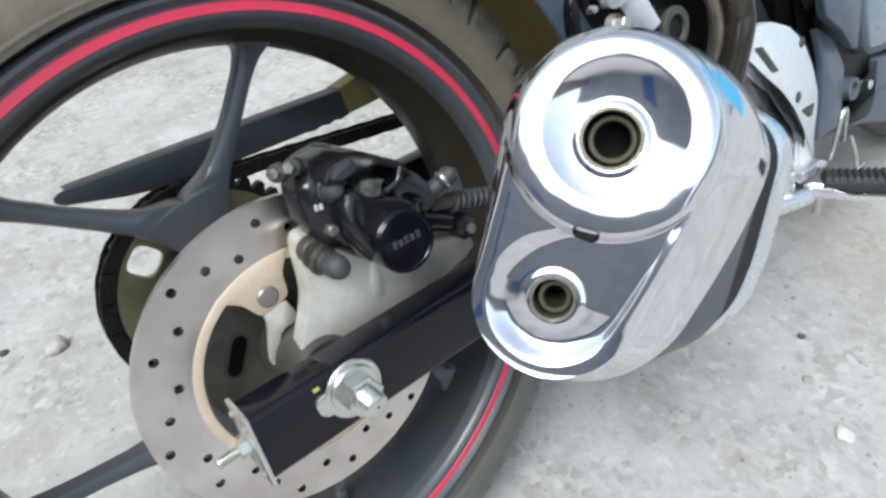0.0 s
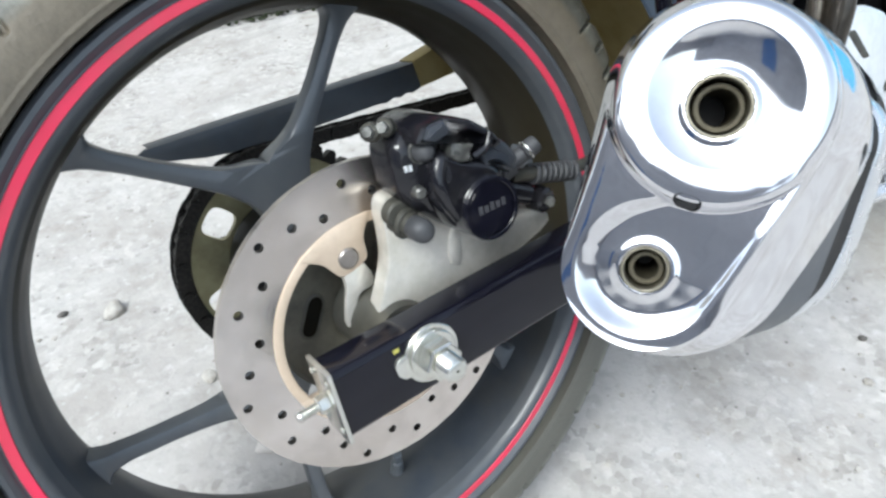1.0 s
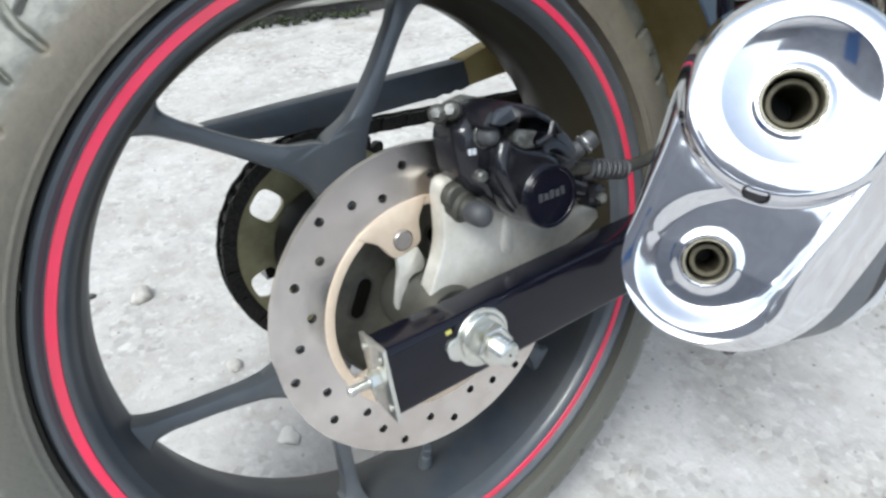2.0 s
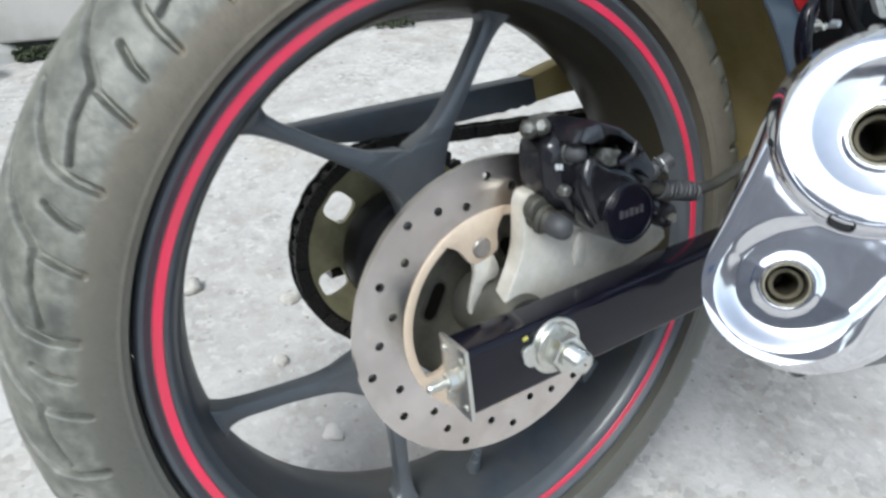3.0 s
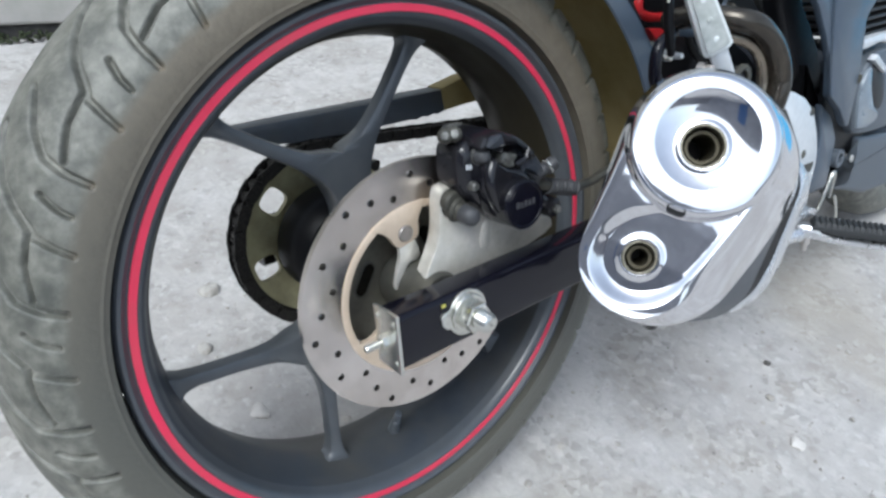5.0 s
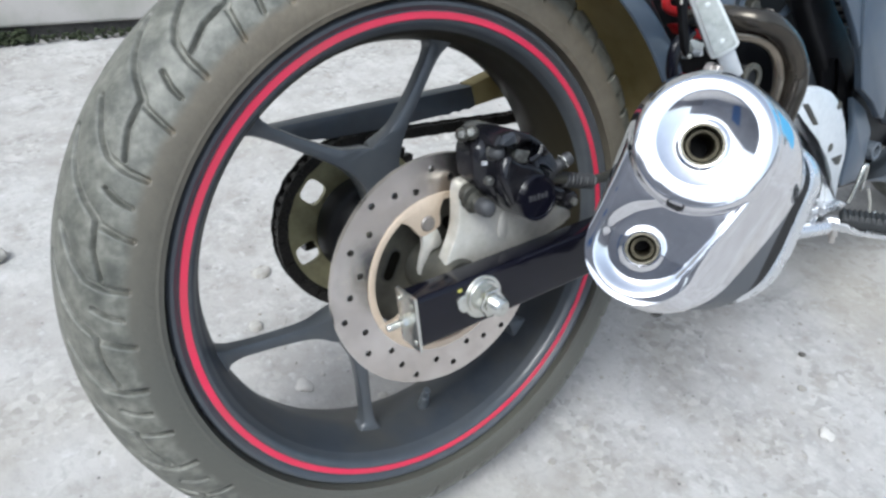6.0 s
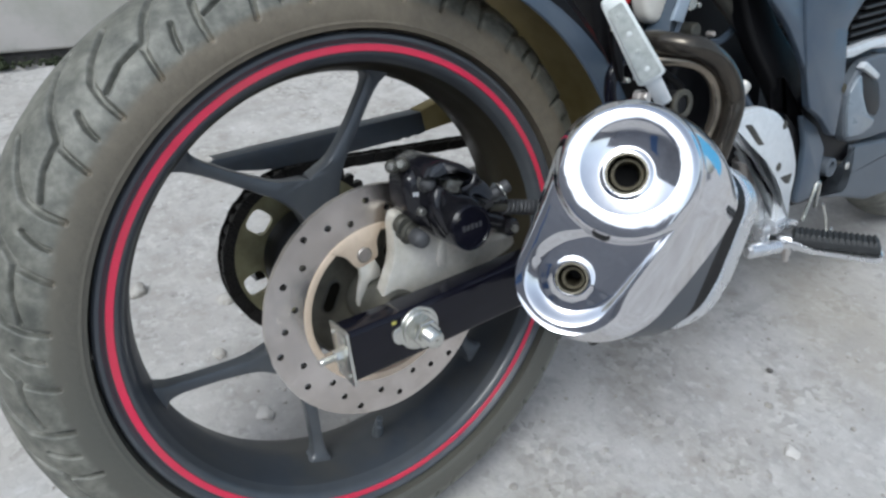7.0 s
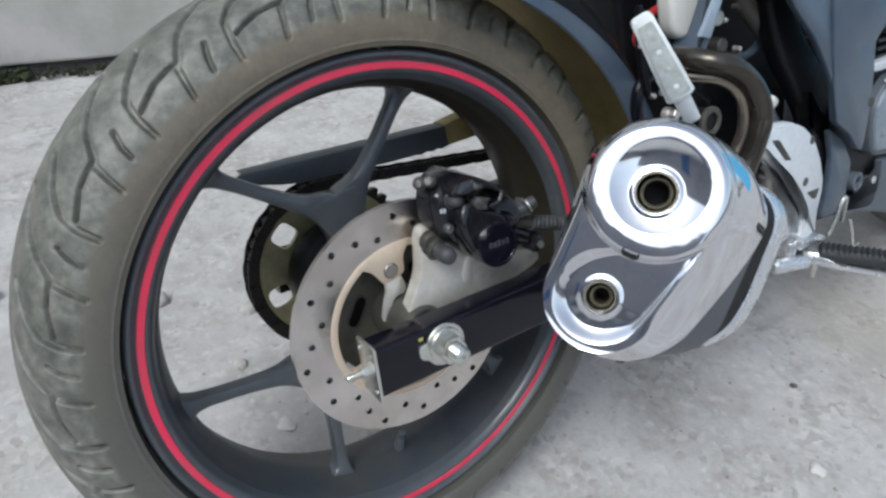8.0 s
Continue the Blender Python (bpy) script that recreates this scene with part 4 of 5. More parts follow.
cyl(bm, (0.0165, -0.1035, 0.0800), (0.0165, -0.1115, 0.0790), 0.0090, 0.0085, 24, 0.001)
part("pin_boss", bm, HUB_GREY, bracket)

bm = bmesh.new()
BODY = [(0.0165, 0.121), (0.0235, 0.1265), (0.036, 0.1290), (0.049, 0.1290), (0.0655, 0.1230), (0.080, 0.1150), (0.0915, 0.1065), (0.095, 0.0895), (0.0940, 0.069), (0.086, 0.053),
        (0.060, 0.052), (0.0445, 0.059), (0.0300, 0.0745), (0.0170, 0.088), (0.0150, 0.106)]
slab(bm, rounded(BODY, 2), -0.1225, -0.086, 0.010)
slab(bm, rounded([(0.048, 0.124), (0.066, 0.126), (0.088, 0.104), (0.088, 0.070), (0.060, 0.066)], 2), -0.072, -0.050, 0.006)
slab(bm, corner([(0.0300, 0.0880), (0.0330, 0.1110), (0.0430, 0.1150), (0.0560, 0.1040), (0.0760, 0.0960), (0.0840, 0.0860), (0.0800, 0.0660), (0.0520, 0.0580), (0.0400, 0.0640)], 0.008), -0.1340, -0.110, 0.008)
caliper = part("brake_caliper", bm, BLACK_CAST, bike, "black cast brake caliper", 60)
bm = bmesh.new()
cyl(bm, (0.0615, -0.112, 0.0715), (0.0600, -0.1440, 0.0730), 0.0200, 0.0192, 40, 0.0015)
piston = part("piston_housing", bm, BLACK_CAST, caliper)
bm = bmesh.new()
tube_ring(bm, (0.0600, -0.1435, 0.0730), (0.0599, -0.1462, 0.0731), 0.0194, 0.0165, 40)
cyl(bm, (0.0600, -0.1430, 0.0730), (0.0599, -0.1454, 0.0731), 0.0172, 0.0165, 40, 0.001)
part("piston_cap", bm, BLACK_PAINT, caliper, "glossy black piston cap with a worn raised badge")
for k in range(5):
    bm = bmesh.new()
    x = 0.0505 + k * 0.0042
    box(bm, (x, -0.1460, 0.0722), (x + 0.0028, -0.1450, 0.0772 - 0.0008 * (k % 2)), 0.0003)
    part("badge_bar", bm, surface("badge_grey", (0.05, 0.05, 0.055), (0.04, 0.04, 0.045), 300, 0.4) if k == 0 else bpy.data.materials["badge_grey"], caliper)
bm = bmesh.new()
cyl(bm, (0.0180, -0.100, 0.0740), (0.0215, -0.1160, 0.0700), 0.0090, 0.0080, 24, 0.002)
tube_ring(bm, (0.0195, -0.108, 0.0722), (0.0205, -0.112, 0.0711), 0.0102, 0.0075, 28, 0.001)
part("pin_boot", bm, HUB_GREY, caliper, "grey rubber pin boot")
bm = bmesh.new()
rings(bm, [[Vector((0.0215 + 0.001 * h, -0.1150 - 0.0150 * h, 0.0700 - 0.0015 * h)) + Vector((math.cos(k * math.tau / 24), 0, math.sin(k * math.tau / 24))) * r for k in range(24)]
           for h, r in ((0.0, 0.0070), (0.1, 0.0076), (0.6, 0.0076), (0.82, 0.0068), (0.95, 0.0048), (1.0, 0.0024))])
part("slide_pin", bm, BOOT_GREY, caliper, "dull grey slide pin cap")
bm = bmesh.new()
rings(bm, [[Vector((0.0340, -0.1180 - 0.0150 * h, 0.1155)) + Vector((math.cos(k * math.tau / 20), 0, math.sin(k * math.tau / 20))) * r for k in range(20)]
           for h, r in ((0.0, 0.0066), (0.45, 0.0066), (0.75, 0.0058), (0.92, 0.0041), (1.0, 0.0020))])
part("guide_bolt", bm, BOOT_GREY, caliper, "dull grey guide bolt")
bm = bmesh.new()
tube_ring(bm, (0.0340, -0.1205, 0.1155), (0.0340, -0.1240, 0.1155), 0.0082, 0.0060, 24, 0.0008)
part("guide_bolt_seat", bm, WORN_CAST, caliper, "worn bare-metal bolt seat")
for x, z in ((0.0095, 0.1335), (0.0190, 0.1330)):
    bm = bmesh.new()
    cyl(bm, (x + 0.006, -0.106, z - 0.003), (x, -0.1135, z), 0.0060, 0.0054, 16, 0.0012)
    bolt = part("caliper_bolt", bm, HUB_GREY, caliper)
    bm = bmesh.new()
    hexbar(bm, (x, -0.1130, z), (x - 0.003, -0.1170, z + 0.0015), 0.0038)
    part("bolt_tip", bm, WORN_CAST, bolt)
bm = bmesh.new()
slab(bm, corner([(0.0480, 0.1175), (0.0605, 0.1195), (0.0640, 0.1100), (0.0590, 0.1065), (0.0620, 0.1010), (0.0515, 0.1030), (0.0450, 0.1085)], 0.003), -0.1350, -0.122, 0.0025)
part("cast_boss", bm, WORN_CAST, caliper, "worn bare-metal boss on the caliper")
bm = bmesh.new()
for x, z in ((0.0210, 0.1065), (0.0240, 0.1060)):
    box(bm, (x, -0.1235, z), (x + 0.0020, -0.1220, z + 0.0036), 0.0003)
part("paint_mark", bm, SILVER_PAINT, caliper)
bm = bmesh.new()
slab(bm, corner([(0.0250, 0.1230), (0.0320, 0.1310), (0.0460, 0.1330), (0.0640, 0.1255), (0.0800, 0.1120), (0.0840, 0.1040), (0.0760, 0.1020), (0.0720, 0.1100), (0.0580, 0.1195), (0.0430, 0.1220), (0.0350, 0.1195)], 0.003), -0.1350, -0.080, 0.0030)
part("pad_cover", bm, BLACK_CAST, caliper, "black bridge over the pads")
bm = bmesh.new()
slab(bm, corner([(0.0300, 0.1240), (0.0350, 0.1308), (0.0445, 0.1316), (0.0470, 0.1235), (0.0380, 0.1215)], 0.002), -0.1375, -0.130, 0.0012)
part("bridge_plate", bm, BLUE_SHEEN, caliper, "blue-black flat plate on the bridge")
bm = bmesh.new()
slab(bm, corner([(0.0690, 0.1105), (0.0790, 0.1115), (0.0900, 0.1010), (0.0960, 0.0900), (0.0880, 0.0820), (0.0760, 0.0930), (0.0690, 0.0920)], 0.003), -0.1330, -0.108, 0.0040)
part("caliper_shoulder", bm, BLUE_SHEEN, caliper, "blue-black caliper shoulder")
bm = bmesh.new()
sweep(bm, [(0.0400, -0.1310, 0.1090), (0.0350, -0.1330, 0.0980), (0.0380, -0.1340, 0.0840), (0.0440, -0.1330, 0.0720)], 0.0048, 8, 12)
sweep(bm, [(0.0620, -0.1330, 0.1030), (0.0710, -0.1345, 0.1060), (0.0760, -0.1335, 0.1130)], 0.0024, 6, 10)
part("cast_rib", bm, BLACK_CAST, caliper)
bm = bmesh.new()
cyl(bm, (0.0260, -0.1200, 0.0930), (0.0262, -0.1275, 0.0925), 0.0042, 0.0036, 14, 0.0010)
part("casting_plug", bm, WORN_CAST, caliper)
bm = bmesh.new()
cyl(bm, (0.088, -0.113, 0.0760), (0.110, -0.119, 0.0855), 0.0062, 0.0055, 18, 0.001)
hexbar(bm, (0.092, -0.1142, 0.0778), (0.101, -0.1165, 0.0816), 0.0078)
part("bleed_screw", bm, BOOT_GREY, caliper, "grey bleed screw with a pale ring")
bm = bmesh.new()
cyl(bm, (0.110, -0.119, 0.0855), (0.120, -0.1218, 0.0900), 0.0066, 0.0060, 18, 0.0012)
part("bleed_cap", bm, BOOT_GREY, caliper)
bm = bmesh.new()
tube_ring(bm, (0.1115, -0.1195, 0.0862), (0.1135, -0.1200, 0.0871), 0.0072, 0.005, 20)
part("bleed_ring", bm, ZINC, caliper)
bm = bmesh.new()
cyl(bm, (0.092, -0.108, 0.064), (0.116, -0.110, 0.052), 0.0085, 0.0080, 18, 0.002)
cyl(bm, (0.124, -0.102, 0.046), (0.1262, -0.117, 0.0440), 0.0098, 0.0090, 20, 0.002)
fitting = part("hose_fitting", bm, BLACK_CAST, caliper)
bm = bmesh.new()
hexbar(bm, (0.1262, -0.1165, 0.0440), (0.1266, -0.1205, 0.0436), 0.0040)
part("bolt_tip", bm, WORN_CAST, fitting)
bm = bmesh.new()
sweep(bm, [(0.104, -0.110, 0.070), (0.122, -0.112, 0.0655), (0.150, -0.108, 0.0560), (0.20, -0.100, 0.050), (0.30, -0.095, 0.07)], 0.0046, 8, 14)
hose = part("brake_hose", bm, HUB_GREY, caliper, "grey brake hose")
bm = bmesh.new()
coil = []
for k in range(8 * 8 + 1):
    q = Vector((0.1180 + 0.0052 * k / 8, -0.1118 + 0.0004 * k / 8, 0.0664 - 0.0017 * k / 8))
    a = math.tau * k / 8
    coil.append(q + Vector((0.3 * math.cos(a), math.sin(a), 0.95 * math.cos(a))) * 0.0058)
sweep(bm, coil, 0.0018, 2, 8)
part("spring_sleeve", bm, BOOT_GREY, hose, "grey coiled sleeve round the hose")

# ---------------------------------------------------------------- exhaust
LOW, UPP = Vector((0.084, -0.236, 0.049)), Vector((0.131, -0.247, 0.122))
E1 = (UPP - LOW).normalized()
NRM = Vector((-0.72, -0.62, 0.30))
NRM = (NRM - E1 * NRM.dot(E1)).normalized()
E2 = E1.cross(NRM)
SPAN = (UPP - LOW).length
BACK = Vector((0.92, 0.06, -0.38)).normalized()
R_UP, R_LOW = 0.0545, 0.0430


def egg(u, v, r0, r1, span):
    """Distance to the hull of two circles, one at the origin and one at span up the v axis; negative inside."""
    k = (r0 - r1) / span
    w = math.sqrt(1 - k * k)
    u = abs(u)
    n_ = u * w + v * k
    along = v * w - u * k
    if along < 0:
        return math.hypot(u, v) - r0
    if along > span * w:
        return math.hypot(u, v - span) - r1
    return n_ - r0


def drop_shape(u, v):
    """Distance to the tapering lower recess, from the lower outlet to its pointed end."""
    tu, tv, r0, r1 = 0.0470, 0.0660, 0.0372, 0.0030
    ln = math.hypot(tu, tv)
    du, dv = tu / ln, tv / ln
    a, c = u * du + v * dv, u * dv - v * du
    return egg(c, a, r0, r1, ln), a


RING_V = SPAN + 0.0042                # the raised ring sits a little above the upper outlet


def cap_height(u, v):
    """How far the chrome cap stands out of its plane: a raised ring with a shallow cup above, a tapering recess below."""
    inside = max(-egg(u, v, R_LOW, R_UP, SPAN), 0.0)
    ru, rl, rc = math.hypot(u, v - SPAN), math.hypot(u, v), math.hypot(u, v - RING_V)
    drop, along = drop_shape(u, v)
    deep = max(0.0042, min(0.0095, 0.0080 - 0.125 * (v + 0.028)))
    low = 0.0030 + 0.09 * (v - 0.035) - deep * smooth(0.0008, -0.0135 + 0.0075 * smooth(-0.012, 0.030, along), drop)
    low += 0.0012 * math.exp(-((rl - 0.0140) / 0.0024) ** 2)
    low -= 0.060 * smooth(0.0500, 0.0430, rc)
    if rc > 0.0485:
        x = (rc - 0.0485) / 0.0060
        top = 0.0100 - 0.0090 * (1 - math.sqrt(max(1 - x * x, 0.0))) if x < 1 else 0.0010 - (rc - 0.0545) * 3.0
    elif rc > 0.0345:
        top = 0.0100 + 0.0005 * (1 - ((rc - 0.0415) / 0.0070) ** 2)
    else:
        q = min((0.0345 - rc) / 0.0200, 1.0)
        top = 0.0100 - 0.0200 * (0.56 * q - 0.24 * q * q)
    top += 0.0016 * smooth(0.0200, 0.0158, ru)
    ripple = 0.00052 * noise.noise(Vector((u * 42, v * 42, 1.3))) + 0.00010 * noise.noise(Vector((u * 125, v * 125, 4.1)))
    low, top = low + ripple, top + ripple * 0.6
    k = 0.0040
    h = max(low, top) + max(k - abs(low - top), 0.0) ** 2 / (4 * k)
    if inside < EDGE_ROLL:
        q = 1 - inside / EDGE_ROLL
        h -= (h - EDGE_H) * (1 - math.sqrt(1 - 0.80 * q * q)) / (1 - math.sqrt(0.20))
    h -= 0.045 * smooth(0.0152, 0.0140, ru) + 0.045 * smooth(0.0124, 0.0112, rl)
    return h


EDGE_ROLL, EDGE_H = 0.0105, -0.0025     # width of the rolled edge, and its height


def outline(k, n, ru, rl, span):
    """A point of the muffler's outline, by angle round its middle."""
    a = math.tau * k / n
    lo, hi = 0.0, 0.2
    cu, cv = math.cos(a), math.sin(a)
    for _ in range(30):
        mid = (lo + hi) / 2
        if egg(cu * mid, span * 0.5 + cv * mid, rl, ru, span) < 0:
            lo = mid
        else:
            hi = mid
    return cu * lo, span * 0.5 + cv * lo


def section(k, n, t, grow=0.0):
    """A point of the body's outline t metres behind the cap: the upper lobe tapers away."""
    f = min(t / 0.11, 0.90)
    swell = 1 - (1 - min(t / 0.055, 1.0)) ** 2
    flare = smooth(0.0, 0.028, t)
    u, v = outline(k, n, R_UP - 0.0290 * f + 0.0110 * swell + grow, R_LOW + 0.0080 * flare - 0.002 * f + grow, SPAN - 0.014 * f)
    return cap_point(u, v, EDGE_H) + BACK * t


def cap_point(u, v, h):
    return LOW + E2 * u + E1 * v + NRM * h


def build_cap():
    bm = bmesh.new()
    n, rows = 448, 200
    edge = [outline(k, n, R_UP, R_LOW, SPAN) for k in range(n)]
    loops = []
    for i in range(1, rows + 1):
        f = i / rows
        f = math.sin(f * math.pi / 2) if f > 0.5 else f * math.sin(math.pi / 4) / 0.5
        loop = []
        for u, v in edge:
            pu, pv = u * f, SPAN * 0.5 + (v - SPAN * 0.5) * f
            loop.append(cap_point(pu, pv, cap_height(pu, pv)))
        loops.append(loop)
    for f in (0.02, 0.06, 0.12, 0.2, 0.28, 0.37, 0.46, 0.55, 0.65, 0.75, 0.88, 1.0):
        loops.append([section(k, n, f * (0.030 + 0.060 * smooth(-0.04, 0.115, v))) for k, (u, v) in enumerate(edge)])
    last = loops[-1]
    mid = sum(last, Vector()) / len(last)
    loops.append([p + (mid - p).normalized() * 0.003 - BACK * 0.0005 for p in last])
    rings(bm, loops, cap0=True, cap1=False)
    # the mouths of both outlets are open
    deep = [f for f in bm.faces if all((v.co - LOW).dot(NRM) < -0.022 for v in f.verts) and len(f.verts) == 4
            and (f.calc_center_median() - LOW).dot(E1) < 0.115 and any((f.calc_center_median() - q).cross(NRM).length < 0.0165 for q in (LOW, UPP))]
    bmesh.ops.delete(bm, geom=deep, context="FACES")
    return bm


muffler = part("muffler", build_cap(), CHROME, bike, "chrome muffler end cap with two outlets", 60)


def sleeve(t0, t1, grow, roll=0.003, n=96):
    """A stretch of the muffler's body behind the cap, open at its front."""
    bm = bmesh.new()
    steps = [(t0, grow - roll), (t0 + roll, grow)] + [(t0 + (t1 - t0) * k / 6, grow) for k in range(1, 6)] + [(t1 - roll, grow), (t1, grow - roll)]
    rings(bm, [[section(k, n, t, g) for k in range(n)] for t, g in steps], cap0=False)
    return bm


part("canister", sleeve(0.012, 0.093, -0.0014), GREY_SHIELD, muffler, "satin grey canister")
part("canister_gap", sleeve(0.088, 0.124, -0.0045), BLACK_PLASTIC, muffler)


def build_shield(n=96):
    """A band round the body's far side; its front edge leaves the canister towards the top, and it sinks inside below."""
    bm = bmesh.new()
    loops = []
    for f, g in ((0.0, -0.0050), (0.06, -0.0028), (0.3, -0.0026), (0.6, -0.0030), (0.9, -0.0040), (1.0, -0.0070)):
        loop = []
        for k in range(n):
            v = outline(k, n, R_UP, R_LOW, SPAN)[1]
            t0 = 0.094 + 0.026 * smooth(-0.035, 0.035, v)
            loop.append(section(k, n, t0 + f * 0.024, g - 0.012 * smooth(-0.020, -0.040, v)))
        loops.append(loop)
    rings(bm, loops, cap0=False)
    return bm


part("heat_shield", build_shield(), POLISHED, muffler, "silver heat shield")
for c, r, v0 in ((UPP, 0.0154, 0.0058), (LOW, 0.0124, -0.0026)):
    base = c + NRM * v0
    bm = bmesh.new()
    tube_ring(bm, base - NRM * 0.045, base - NRM * 0.0005, r, r - 0.0018, 40)
    part("outlet_sleeve", bm, TUBE_LIP, muffler)
    bm = bmesh.new()
    tube_ring(bm, base - NRM * 0.06 + E2 * 0.0008, base - NRM * 0.009 + E2 * 0.0008, r - 0.0032, r - 0.0062, 40)
    part("inner_outlet", bm, TUBE_IN, muffler, "sooty inner outlet pipe")
    bm = bmesh.new()
    cyl(bm, base - NRM * 0.062, base - NRM * 0.058, r + 0.001, seg=32)
    part("outlet_back", bm, BLACK_PLASTIC, muffler)
bm = bmesh.new()
c0 = cap_point(0.004, 0.0405, 0.0045)
slot_shape = [(0.0040 * math.cos(a) + (0.0025 if math.cos(a) > 0 else -0.0025), 0.0036 * math.sin(a)) for a in [radians(k * 15 + 7) for k in range(24)]]
rings(bm, [[c0 + E2 * u * s + E1 * v * s + NRM * h for u, v in slot_shape] for s, h in ((1.0, -0.004), (1.05, 0.0052), (0.9, 0.0056), (0.85, 0.0040))])
part("drain_slot", bm, BLACK_PLASTIC, muffler)
bm = bmesh.new()
p = LOW - E1 * 0.046 + BACK * 0.055
cyl(bm, p, p + Vector((0.004, -0.004, -0.012)), 0.009, 0.006, 12, 0.001)
part("drain_tab", bm, BLACK_CAST, muffler)

bm = bmesh.new()
sweep(bm, [(0.272, -0.120, 0.188), (0.258, -0.165, 0.1935), (0.262, -0.190, 0.1910), (0.279, -0.200, 0.1850), (0.3065, -0.203, 0.1645), (0.3205, -0.205, 0.1380), (0.3180, -0.204, 0.1130), (0.3080, -0.192, 0.06),
           (0.33, -0.15, 0.0), (0.42, -0.1, -0.05)], 0.0096, 8, 24)
pipe = part("exhaust_pipe", bm, PIPE, bike, "heat-stained bent exhaust pipe")
bm = bmesh.new()
sweep(bm, [(0.250, -0.165, 0.1790), (0.2700, -0.182, 0.1765), (0.2880, -0.190, 0.1690), (0.3030, -0.193, 0.1560), (0.3105, -0.194, 0.1390), (0.3105, -0.194, 0.1200), (0.3060, -0.190, 0.1000)], 0.0056, 8, 18)
part("inner_pipe", bm, PIPE_BRIGHT, pipe, "shiny brown-tinted inner pipe")
bm = bmesh.new()
cyl(bm, (0.232, -0.196, 0.148), (0.232, -0.216, 0.149), 0.0115, 0.011, 24, 0.0015)
part("mount_bush", bm, BLACK_PLASTIC, pipe)
bm = bmesh.new()
tube_ring(bm, (0.232, -0.214, 0.149), (0.232, -0.218, 0.149), 0.0125, 0.0075, 28)
part("mount_washer", bm, HUB_GREY, pipe)
bm = bmesh.new()
hexbar(bm, (0.196, -0.205, 0.161), (0.196, -0.212, 0.162), 0.0042)
cyl(bm, (0.196, -0.200, 0.161), (0.196, -0.206, 0.161), 0.0060, seg=18, edge=0.0005)
part("clamp_bolt", bm, STEEL, pipe)

# ---------------------------------------------------------------- rear fender, tail and turn signal
bm = bmesh.new()
lathe(bm, [(-0.1035, 0.291), (-0.100, 0.312), (-0.085, 0.326), (-0.05, 0.335), (0.0, 0.338), (0.05, 0.337), (0.078, 0.334),
           (0.079, 0.338), (0.0, 0.343), (-0.05, 0.340), (-0.087, 0.331), (-0.1032, 0.316), (-0.1045, 0.291)], 66, -14.0, 82.0)
fender = part("rear_fender", bm, FENDER_IN, bike, "dusty olive-brown inside of the rear fender")
fender.data.materials.append(BLACK_PLASTIC)
for f in fender.data.polygons:
    if f.normal.x * f.center.x + f.normal.z * f.center.z > 0.02 or f.normal.y < -0.7:
        f.material_index = 1
bm = bmesh.new()
loops = []
for k in range(61):
    a = radians(-14.0 + 96.0 * k / 60)
    f = 1.0 - 0.62 * smooth(12.0, 66.0, -14.0 + 96.0 * k / 60)
    prof = [(-0.1050, 0.2885), (-0.1065, 0.2878), (-0.1080, 0.2890), (-0.1075, 0.2885 + 0.0245 * f), (-0.1045, 0.2885 + 0.034 * f), (-0.1020, 0.2885 + 0.036 * f), (-0.1015, 0.2885 + 0.030 * f), (-0.1050, 0.2885 + 0.022 * f)]
    loops.append([Vector((r * math.cos(a), y, r * math.sin(a))) for y, r in prof])
rings(bm, loops)
part("fender_edge", bm, BLUE_GREY, fender, "blue-grey fender edge")
bm = bmesh.new()
T0, T1 = Vector((0.160, -0.205, 0.240)), Vector((0.1985, -0.2120, 0.1765))
ax = (T1 - T0).normalized()
dp = Vector((-0.72, -0.62, 0.20))
dp = (dp - ax * dp.dot(ax)).normalized()
wd = ax.cross(dp)


def wedge(bm, t0, t1, w0, w1, d0, d1, edge, lift=0.0):
    """A tapering bar along the turn signal."""
    loops = []
    for f, s in ((0, 0.82), (0.03, 1.0), (0.97, 1.0), (1.0, 0.86)):
        c = T0 + ax * (t0 + (t1 - t0) * f) + dp * lift
        w, d = (w0 + (w1 - w0) * f) * s, (d0 + (d1 - d0) * f) * s
        loops.append([c + wd * x * w + dp * y * d for x, y in ((-1, -0.6), (-0.6, -1), (0.6, -1), (1, -0.6), (1, 0.6), (0.6, 1), (-0.6, 1), (-1, 0.6))])
    rings(bm, loops)


LEN = (T1 - T0).length
wedge(bm, 0.0, LEN, 0.0080, 0.0115, 0.0060, 0.0070, 0.001)
signal = part("turn_signal", bm, SIGNAL_WHITE, bike, "clear-lens turn signal hanging over the muffler")
side = 1
bm = bmesh.new()
wedge(bm, 0.004, LEN - 0.004, 0.0056, 0.0086, 0.0012, 0.0012, 0.001, side * 0.0066)
part("lens", bm, LENS, signal, "clear faceted lens")
for k in range(4):
    bm = bmesh.new()
    c = T0 + ax * (0.012 + 0.0165 * k) + dp * side * 0.0068
    cyl(bm, c, c + dp * side * 0.0016, 0.0036 + 0.0004 * k, 0.0022, 10, 0.0006)
    part("lens_facet", bm, SIGNAL_WHITE if k % 2 else LENS, signal)
bm = bmesh.new()
wedge(bm, LEN - 0.003, LEN + 0.026, 0.0070, 0.0062, 0.0042, 0.0038, 0.001)
part("signal_stalk", bm, SILVER_PAINT, signal, "pale grey stalk")

